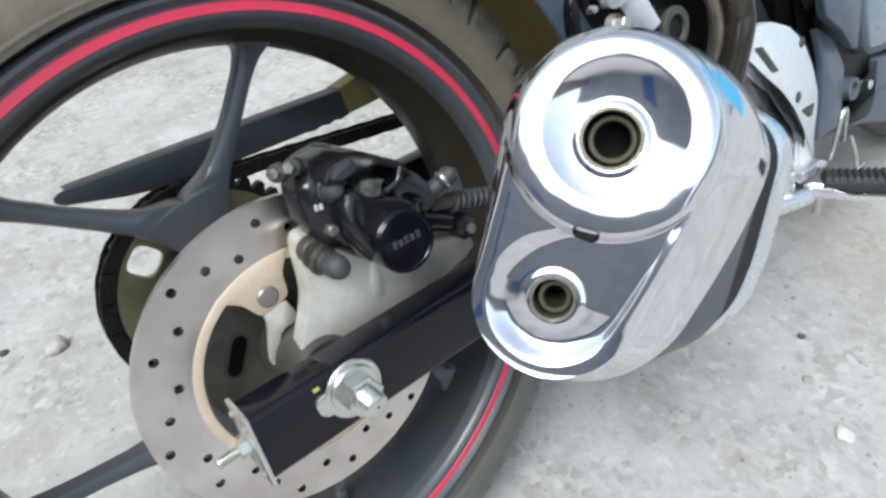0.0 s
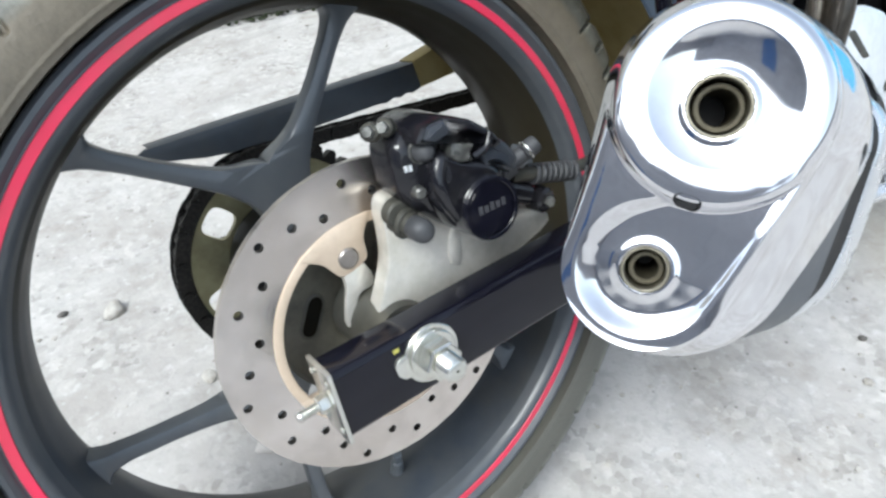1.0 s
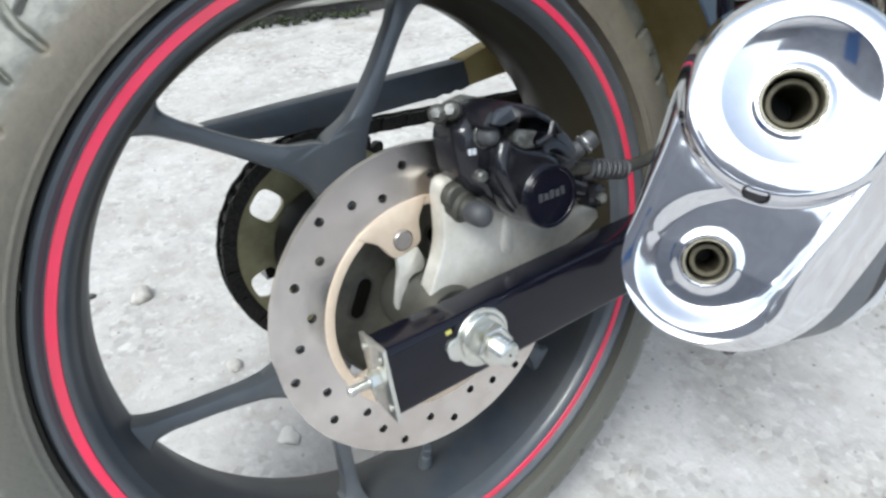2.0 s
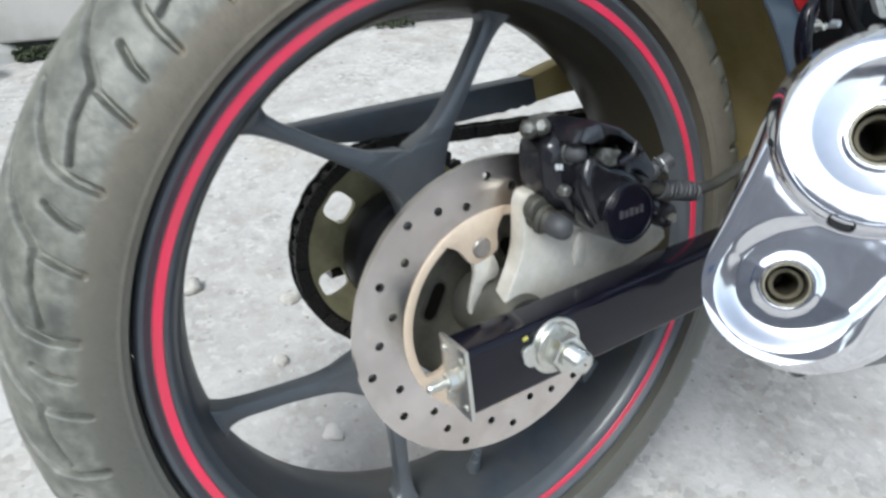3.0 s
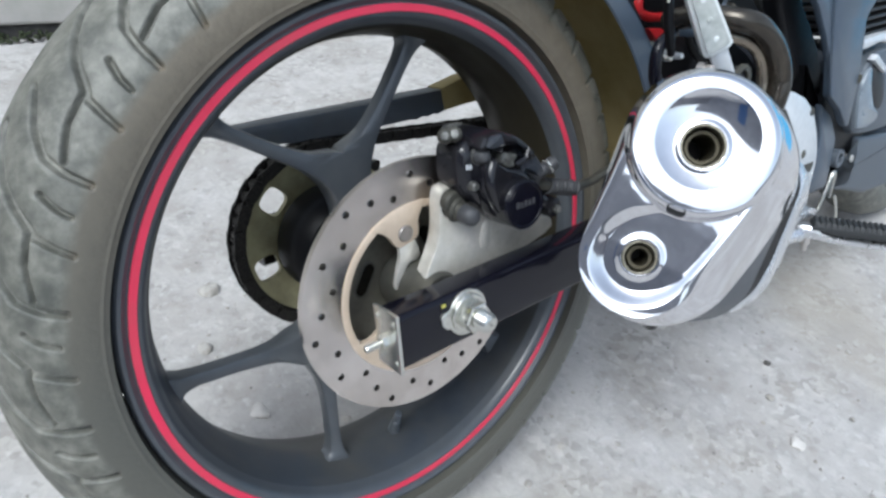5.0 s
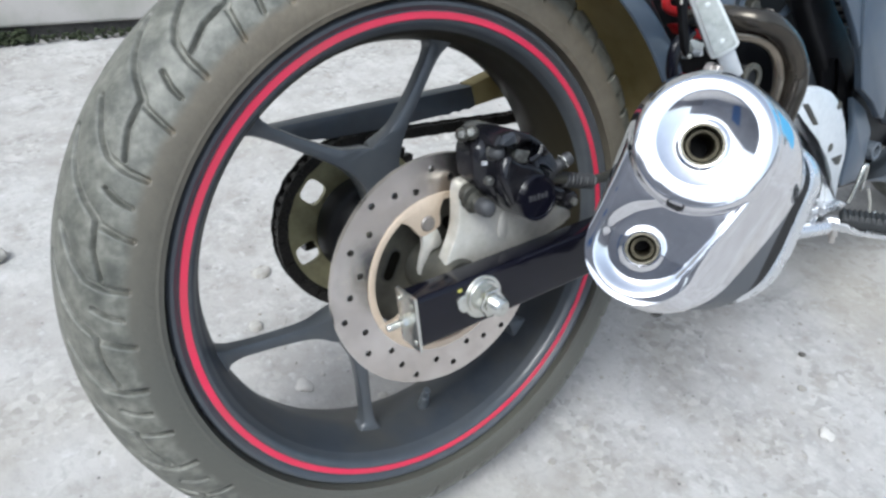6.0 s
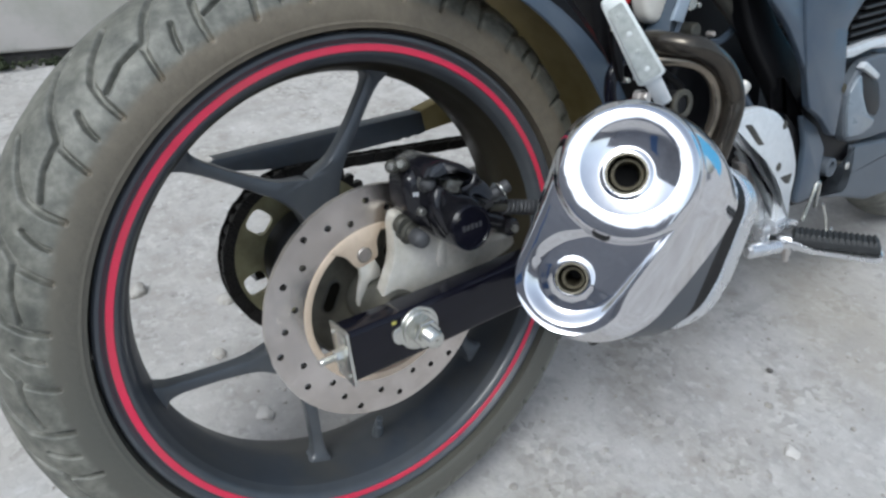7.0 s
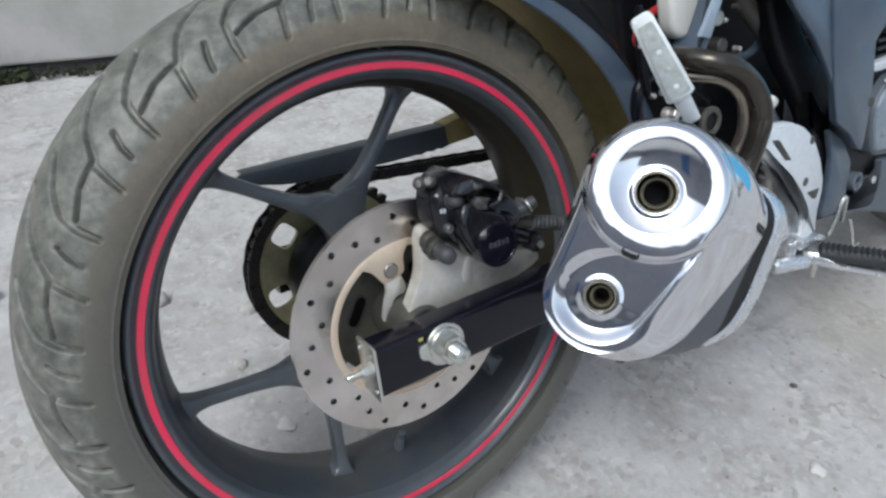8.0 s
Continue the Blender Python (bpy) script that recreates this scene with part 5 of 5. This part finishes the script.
# silver tail piece with a blue-grey stay, wiring and brackets under the seat
bm = bmesh.new()
slab(bm, rounded([(0.283, 0.244), (0.288, 0.2490), (0.342, 0.2490), (0.348, 0.240), (0.338, 0.214), (0.316, 0.203), (0.298, 0.2015), (0.287, 0.213)], 1), -0.132, -0.112, 0.006)
tail = part("tail_piece", bm, surface("pale_plastic", (0.62, 0.60, 0.55), (0.58, 0.56, 0.52), 60, 0.45), bike, "pale grey tail piece")
bm = bmesh.new()
slab(bm, rounded([(0.326, 0.34), (0.342, 0.34), (0.342, 0.255), (0.330, 0.218), (0.300, 0.170), (0.284, 0.172), (0.312, 0.215), (0.326, 0.250)], 2), -0.150, -0.118, 0.004)
stay = part("tail_stay", bm, BLUE_GREY, bike, "blue-grey tail stay")
bm = bmesh.new()
slab(bm, [(0.3149, 0.2351), (0.3065, 0.2216), (0.2981, 0.2055), (0.3129, 0.2019), (0.3211, 0.2197), (0.3263, 0.2338)], -0.1535, -0.149, 0.0008)
part("stay_trim", bm, surface("pale_blue_plastic", (0.30, 0.36, 0.42), (0.26, 0.31, 0.37), 80, 0.35), stay, "pale blue-grey trim")
for x, z, m in ((0.360, 0.214, ZINC), (0.368, 0.186, HUB_GREY)):
    bm = bmesh.new()
    cyl(bm, (x, -0.105, z), (x, -0.128, z), 0.0090, 0.0080, 18, 0.0015)
    part("frame_screw", bm, m, bike)
bm = bmesh.new()
sweep(bm, [(0.4372, -0.012, 0.2205), (0.405, -0.012, 0.2175), (0.3885, -0.012, 0.2083), (0.3748, -0.012, 0.1976), (0.3747, -0.012, 0.1842), (0.3941, -0.012, 0.1759), (0.4228, -0.012, 0.1728)], 0.0052, 8, 12)
part("cable", bm, RED_PLASTIC, bike, "red cable loop")
bm = bmesh.new()
slab(bm, [(0.3871, 0.1637), (0.4106, 0.1618), (0.4295, 0.1501), (0.4315, 0.1396), (0.3984, 0.1512)], -0.020, -0.002, 0.002)
part("fuse_holder", bm, RED_PLASTIC, bike, "red fuse holder")
bm = bmesh.new()
slab(bm, [(0.4013, 0.1479), (0.4359, 0.1347), (0.4318, 0.1255), (0.4169, 0.1271)], -0.024, -0.006, 0.0015)
part("wire_connector", bm, SIGNAL_WHITE, bike, "white wire connector")
bm = bmesh.new()
slab(bm, [(0.3754, 0.1839), (0.4, 0.1792), (0.4027, 0.1673), (0.3801, 0.1726)], -0.068, -0.052, 0.002)
part("relay", bm, RED_PLASTIC, bike, "small red relay")
bm = bmesh.new()
sweep(bm, [(0.36, -0.08, 0.26), (0.33, -0.10, 0.21), (0.34, -0.10, 0.16), (0.40, -0.09, 0.12)], 0.004, 8, 10)
part("cable", bm, BLACK_PLASTIC, bike)
bm = bmesh.new()
sweep(bm, [(0.2648, -0.13, 0.1778), (0.2463, -0.13, 0.1694), (0.2407, -0.13, 0.1549), (0.2433, -0.13, 0.1366), (0.2604, -0.13, 0.115), (0.2857, -0.13, 0.0954)], 0.0058, 8, 14)
part("breather_hose", bm, BLACK_PAINT, bike, "shiny black breather hose")
# Sleeves added to draw the grey-blue lines in the dark area.
bm = bmesh.new()
sweep(bm, [(0.391, -0.125, 0.1557), (0.426, -0.125, 0.1354), (0.4548, -0.125, 0.1095), (0.4821, -0.125, 0.0766)], 0.0050, 8, 12)
part("wire_sleeve", bm, BLUE_GREY, bike, "added grey-blue wire sleeve")
bm = bmesh.new()
sweep(bm, [(0.4565, -0.11, 0.192), (0.4566, -0.11, 0.1766), (0.4349, -0.11, 0.1662), (0.4106, -0.11, 0.1666)], 0.0042, 8, 12)
part("wire_sleeve", bm, BLUE_GREY, bike)
# Small bright pieces added in place of glints in the dark area.
for x, z, m in ((0.2704, 0.1543, ZINC), (0.2878, 0.154, SILVER_PAINT), (0.3734, 0.21, ZINC), (0.3927, 0.2203, HUB_GREY), (0.399, 0.1783, STEEL), (0.3735, 0.1871, STEEL)):
    bm = bmesh.new()
    cyl(bm, (x, -0.118, z), (x, -0.127, z), 0.0034, 0.0028, 12, 0.0008)
    part("glint_clip", bm, m, bike)
bm = bmesh.new()
slab(bm, rounded([(0.214, 0.242), (0.222, 0.242), (0.225, 0.205), (0.234, 0.165), (0.227, 0.162), (0.217, 0.200)], 1), -0.155, -0.149, 0.0015)
part("stay_bracket", bm, BLACK_PLASTIC, bike, "black steel stay")
# Pale strip stands in for the bright glint along the stay's edge.
bm = bmesh.new()
box(bm, (0.2140, -0.1572, 0.208), (0.2154, -0.1550, 0.230), 0.0004)
part("stay_edge_glint", bm, ALLOY, bike)
bm = bmesh.new()
slab(bm, [(0.40, 0.12), (0.37, 0.36), (0.72, 0.36), (0.70, -0.02), (0.62, -0.14), (0.38, -0.12), (0.37, 0.0)], 0.03, 0.09, 0.01)
slab(bm, [(0.44, 0.15), (0.44, 0.36), (0.72, 0.36), (0.70, -0.02), (0.62, -0.14), (0.40, -0.12), (0.38, 0.02)], -0.055, 0.032, 0.01)
part("frame_box", bm, BLACK_PLASTIC, bike, "black plastic box and frame under the seat")
bm = bmesh.new()
sweep(bm, [(0.36, -0.115, 0.27), (0.4332, -0.118, 0.203), (0.4846, -0.118, 0.1614), (0.5377, -0.118, 0.113), (0.60, -0.115, 0.04)], 0.0105, 8, 16)
part("frame_tube", bm, HUB_GREY, bike, "black frame tube")
bm = bmesh.new()
slab(bm, rounded([(0.40, 0.34), (0.436, 0.34), (0.450, 0.215), (0.556, 0.118), (0.566, 0.072), (0.640, 0.020), (0.650, -0.040), (0.600, -0.060), (0.545, 0.010), (0.520, 0.080), (0.420, 0.190)], 2), -0.142, -0.12, 0.006)
part("inner_panel", bm, BLACK_PLASTIC, bike, "black inner side panel")
bm = bmesh.new()
slab(bm, corner([(0.325, 0.30), (0.396, 0.2340), (0.4239, 0.2081), (0.4553, 0.1815), (0.4824, 0.1503), (0.5023, 0.1232), (0.5147, 0.0821), (0.5478, 0.0614), (0.5700, 0.0390), (0.5834, 0.0335), (0.5873, 0.0616), (0.5890, 0.0946), (0.5843, 0.1278), (0.5790, 0.1610), (0.6110, 0.1887), (0.66, 0.24), (0.68, 0.30)], 0.005), -0.172, -0.164, 0.002)
panel = part("side_panel", bm, BLUE_GREY, bike, "blue-grey painted side panel")
bm = bmesh.new()
slab(bm, corner([(0.456, 0.30), (0.4729, 0.2288), (0.4874, 0.1669), (0.4987, 0.1252), (0.5126, 0.0829), (0.5415, 0.0645), (0.5654, 0.0416), (0.5750, 0.0385), (0.5783, 0.0639), (0.5808, 0.0965), (0.5754, 0.1294), (0.5707, 0.1623), (0.6020, 0.1897), (0.65, 0.24), (0.67, 0.30)], 0.004), -0.1750, -0.170, 0.002)
part("panel_facet", bm, BLUE_GREY, panel)
bm = bmesh.new()
slab(bm, corner([(0.5269, 0.0710), (0.5618, 0.0492), (0.5872, 0.0166), (0.5852, -0.0181), (0.5835, -0.0440), (0.5349, -0.0427), (0.5409, -0.0062), (0.5416, 0.0304)], 0.006), -0.160, -0.152, 0.002)
part("lower_panel", bm, BLUE_GREY, panel)
bm = bmesh.new()
cyl(bm, (0.582, -0.168, 0.092), (0.582, -0.1755, 0.092), 0.0055, seg=16, edge=0.0005)
part("panel_hole", bm, TUBE_IN, panel)

# Black plate added so the gaps between the panels read as dark.
bm = bmesh.new()
slab(bm, corner([(0.495, 0.120), (0.505, 0.078), (0.545, 0.060), (0.60, 0.130), (0.66, 0.135), (0.70, 0.10), (0.70, -0.02), (0.665, -0.062), (0.59, -0.056), (0.524, -0.048), (0.518, 0.04)], 0.006), -0.1500, -0.135, 0.002)
part("gap_shade_plate", bm, BLACK_PLASTIC, panel, "black plate added to darken the gaps between the panels")

# ---------------------------------------------------------------- foot peg, engine, cowl, front wheel
bm = bmesh.new()
PLATE = corner([(0.3533, 0.0940), (0.3625, 0.1060), (0.3830, 0.1090), (0.4124, 0.1060), (0.4406, 0.0948), (0.4590, 0.0805), (0.4757, 0.0552), (0.4867, 0.0291), (0.4879, 0.0121), (0.4830, -0.0103),
                (0.4837, -0.0440), (0.4530, -0.0440), (0.4542, -0.0057), (0.4367, 0.0206), (0.4154, 0.0429), (0.3850, 0.0666)], 0.006)
slab(bm, PLATE, -0.179, -0.168, 0.0025)
slab(bm, inset(PLATE, 0.0035), -0.1830, -0.177, 0.0026)
slab(bm, corner([(0.4119, 0.0554), (0.4409, 0.0353), (0.4695, 0.0078), (0.4800, -0.0440), (0.4460, -0.0440), (0.4480, -0.0007), (0.4322, 0.0240)], 0.005), -0.168, -0.150, 0.003)
bracket2 = part("foot_bracket", bm, SILVER_PAINT, bike, "silver cast foot-peg bracket")
for x, z, r in ((0.4511, 0.0784, 0.0048), (0.4468, 0.0328, 0.0052)):
    bm = bmesh.new()
    cyl(bm, (x, -0.170, z), (x, -0.1834, z), r, seg=18, edge=0.0006)
    part("bolt_hole", bm, HUB_GREY, bracket2)
bm = bmesh.new()
slab(bm, corner([(0.3760, 0.0950), (0.3893, 0.0930), (0.4150, 0.0655), (0.4040, 0.0670)], 0.003), -0.1834, -0.170, 0.0005)
part("bracket_slot", bm, HUB_GREY, bracket2)
bm = bmesh.new()
slab(bm, corner([(0.4515, 0.0195), (0.4760, 0.0185), (0.4720, 0.0075), (0.4640, 0.0085)], 0.002), -0.1834, -0.170, 0.0005)
part("bracket_recess", bm, HUB_GREY, bracket2)
bm = bmesh.new()
cyl(bm, (0.380, -0.165, 0.118), (0.396, -0.168, 0.132), 0.008, 0.007, 16, 0.001)
part("pedal_pivot", bm, ALLOY, bike)
bm = bmesh.new()
cyl(bm, (0.4335, -0.150, 0.040), (0.4360, -0.150, 0.004), 0.0125, 0.0120, 20, 0.002)
cyl(bm, (0.4325, -0.150, 0.054), (0.4335, -0.150, 0.040), 0.0085, 0.0090, 20, 0.002)
part("master_cylinder", bm, STEEL, bike, "pale brake master cylinder")
bm = bmesh.new()
P0, P1 = Vector((0.4645, -0.1935, -0.0520)), Vector((0.5065, -0.2655, -0.0570))
pd, pu, pv = frame_of(P1 - P0)
upz = Vector((0, 0, 1)) - pd * pd.z
upz.normalize()
sd = pd.cross(upz)
loops = []
for a, w, h, z in ((-0.012, 0.0065, 0.0060, -0.007), (-0.006, 0.0085, 0.0075, -0.007), (0.012, 0.0095, 0.0070, -0.008), (0.026, 0.0120, 0.0045, -0.0115), (0.060, 0.0125, 0.0040, -0.0125), (0.086, 0.0125, 0.0040, -0.0130), (0.091, 0.0110, 0.0060, -0.0110), (0.093, 0.0080, 0.0040, -0.0100)):
    c = P0 + pd * a + upz * z
    loops.append([c + sd * x * w + upz * y * h for x, y in ((-1, -0.5), (-0.7, -1), (0.7, -1), (1, -0.5), (1, 0.5), (0.7, 1), (-0.7, 1), (-1, 0.5))])
rings(bm, loops)
peg = part("foot_peg", bm, POLISHED, bike, "folding silver foot peg with a ribbed rubber")
bm = bmesh.new()
slab(bm, corner([(0.4380, -0.0330), (0.4720, -0.0340), (0.4840, -0.0400), (0.4840, -0.0440), (0.4720, -0.0440), (0.4360, -0.0420)], 0.002), -0.1930, -0.168, 0.0018)
slab(bm, corner([(0.4300, -0.0580), (0.4680, -0.0590), (0.4740, -0.0640), (0.4660, -0.0680), (0.4300, -0.0660)], 0.002), -0.1900, -0.168, 0.0018)
slab(bm, corner([(0.4270, -0.0330), (0.4400, -0.0330), (0.4380, -0.0660), (0.4230, -0.0660)], 0.003), -0.1860, -0.164, 0.0020)
part("peg_clevis", bm, POLISHED, peg, "forked polished bracket")
bm = bmesh.new()
cyl(bm, (0.404, -0.180, -0.056), (0.450, -0.193, -0.0600), 0.0085, 0.0080, 18, 0.003)
part("peg_hinge", bm, POLISHED, peg)
bm = bmesh.new()
hexbar(bm, (0.463, -0.193, -0.064), (0.462, -0.194, -0.075), 0.0058)
cyl(bm, (0.462, -0.194, -0.075), (0.462, -0.194, -0.083), 0.0036, seg=12, edge=0.0006)
part("pivot_bolt", bm, STEEL, peg)
bm = bmesh.new()
loops = []
for k in range(15):
    a = 0.0050 + k * 0.0055
    sink = 0.6 * smooth(0.026, 0.004, a)
    for da, s in ((0.0, 0.72), (0.0008, 1.0), (0.0032, 1.0), (0.0040, 0.72)):
        loops.append((a + da, s, sink))
loops = [(0.0035, 0.4, 0.6)] + loops + [(0.0880, 0.6, 0.0), (0.0890, 0.3, 0.0)]
rings(bm, [[P0 + pd * a + sd * x * 0.0140 + upz * (0.0015 + (y * 0.0075 if y < 0 else y * 0.0070 * s)) for x, y in
            ((-0.92, -0.95 + sink), (0.92, -0.95 + sink), (1, -0.6 + sink * 0.6), (1, 0.35), (0.75, 1), (-0.75, 1), (-1, 0.35), (-1, -0.6 + sink * 0.6))] for a, s, sink in loops])
part("peg_rubber", bm, PEG_RUBBER, peg, "black ribbed rubber")
bm = bmesh.new()
sweep(bm, [(0.512, -0.182, -0.052), (0.522, -0.184, -0.025), (0.529, -0.185, -0.009), (0.535, -0.185, -0.012), (0.533, -0.184, -0.040)], 0.0022, 6, 8)
sweep(bm, [(0.560, -0.180, -0.045), (0.567, -0.182, -0.065), (0.572, -0.183, -0.084), (0.585, -0.183, -0.084)], 0.0018, 6, 8)
part("return_spring", bm, ZINC, bike, "thin bent spring wire")

bm = bmesh.new()
slab(bm, rounded([(0.60, 0.11), (0.68, 0.115), (0.86, 0.10), (1.0, 0.05), (1.0, -0.10), (0.86, -0.12), (0.70, -0.10), (0.62, -0.05)], 2), -0.118, 0.118, 0.02)
engine = part("engine", bm, ENGINE, bike, "dark grey engine block")
bm = bmesh.new()
COVER = corner([(0.6290, 0.0135), (0.6158, 0.0548), (0.6166, 0.0801), (0.6304, 0.0959), (0.6468, 0.1118), (0.6947, 0.1128), (0.7700, 0.1000), (0.8300, 0.0500), (0.8000, 0.0000), (0.6898, 0.0045)], 0.014)
slab(bm, COVER, -0.163, -0.118, 0.004)
cover = part("side_cover", bm, ENGINE, engine, "dark grey engine side cover")
# Pale crescent stands in for the sky reflected along the cover's edge.
bm = bmesh.new()
slab(bm, corner([(0.6294, 0.0206), (0.6186, 0.0556), (0.6190, 0.0784), (0.6300, 0.0935), (0.6408, 0.0975), (0.6526, 0.0686), (0.6723, 0.0410), (0.6930, 0.0300), (0.6858, 0.0205), (0.6587, 0.0169)], 0.004), -0.1665, -0.160, 0.003)
part("cover_reflection", bm, COVER_SHEEN, cover, "pale crescent painted for the sky's reflection")
bm = bmesh.new()
slab(bm, corner([(0.6422, 0.0980), (0.6604, 0.1002), (0.6925, 0.0750), (0.7045, 0.0438), (0.6955, 0.0338), (0.6736, 0.0433), (0.6561, 0.0683)], 0.006), -0.1645, -0.160, 0.001)
part("cover_window", bm, FIN, cover, "dark oval recess")
bm = bmesh.new()
slab(bm, corner([(0.6334, 0.1058), (0.6424, 0.1120), (0.6803, 0.0900), (0.6768, 0.0837)], 0.002), -0.1690, -0.160, 0.0015)
part("cover_plate", bm, SILVER_PAINT, cover)
for k in range(9):
    bm = bmesh.new()
    box(bm, (0.632 + 0.014 * max(0, k - 2), -0.150, 0.131 + 0.0095 * k), (0.86, 0.12, 0.1350 + 0.0095 * k), 0.001)
    part("fin", bm, FIN, engine)
bm = bmesh.new()
slab(bm, corner([(0.6090, 0.1300), (0.6257, 0.1312), (0.6666, 0.1330), (0.7461, 0.1302), (0.80, 0.128), (0.80, 0.112), (0.7528, 0.1124), (0.6706, 0.1221), (0.6273, 0.1188), (0.6110, 0.1200)], 0.004), -0.160, -0.145, 0.003)
part("fin_bracket", bm, SILVER_PAINT, engine, "silver bracket under the fins")
bm = bmesh.new()
slab(bm, corner([(0.5764, -0.0473), (0.5882, -0.0415), (0.6612, -0.0570), (0.6700, -0.020), (0.6640, 0.002), (0.700, -0.004), (0.78, -0.016), (0.86, -0.03), (1.02, -0.02), (1.02, -0.06), (0.90, -0.112), (0.7321, -0.0951), (0.6653, -0.0731)], 0.008), -0.156, -0.120, 0.006)
cowl = part("belly_cowl", bm, ENGINE, bike, "dark grey belly cowl")
bm = bmesh.new()
tube_ring(bm, (0.6067, -0.148, -0.0137), (0.6067, -0.162, -0.0137), 0.0120, 0.0075, 24)
part("cowl_ring", bm, ENGINE, cowl)
# Bright bolt put in for the spark of light at a dark hole.
bm = bmesh.new()
hexbar(bm, (0.6560, -0.148, -0.0250), (0.6560, -0.158, -0.0250), 0.0055)
part("cowl_glint", bm, ZINC, cowl)


def front_profile():
    out = []
    for k in range(25):
        a = math.pi * (k / 24 - 0.5) * 1.25
        out.append((0.052 * math.sin(a), 0.243 + 0.047 * math.cos(a)))
    return out + [(0.03, 0.215), (-0.03, 0.215)]


bm = bmesh.new()
lathe(bm, front_profile(), 120)
bmesh.ops.transform(bm, matrix=Matrix.Translation((1.25, 0.0, -0.015)), verts=bm.verts)
front = part("front_wheel", bm, RUBBER, bike, "dusty front tyre")
bm = bmesh.new()
lathe(bm, [(-0.035, 0.216), (-0.035, 0.205), (-0.01, 0.195), (0.01, 0.195), (0.035, 0.205), (0.035, 0.216)], 96)
for k in range(5):
    slab(bm, turned([(0.02, 0.018), (0.198, 0.014), (0.198, -0.014), (0.02, -0.018)], 72 * k + 20), -0.015, 0.015, 0.003)
bmesh.ops.transform(bm, matrix=Matrix.Translation((1.25, 0.0, -0.015)), verts=bm.verts)
part("front_rim", bm, RIM_PAINT, front)
bm = bmesh.new()
sweep(bm, [(0.62, 0.12, -0.10), (0.60, 0.20, -0.22), (0.585, 0.245, -0.238)], 0.011, 8, 14)
part("side_stand", bm, BLACK_PAINT, bike, "black steel side stand")
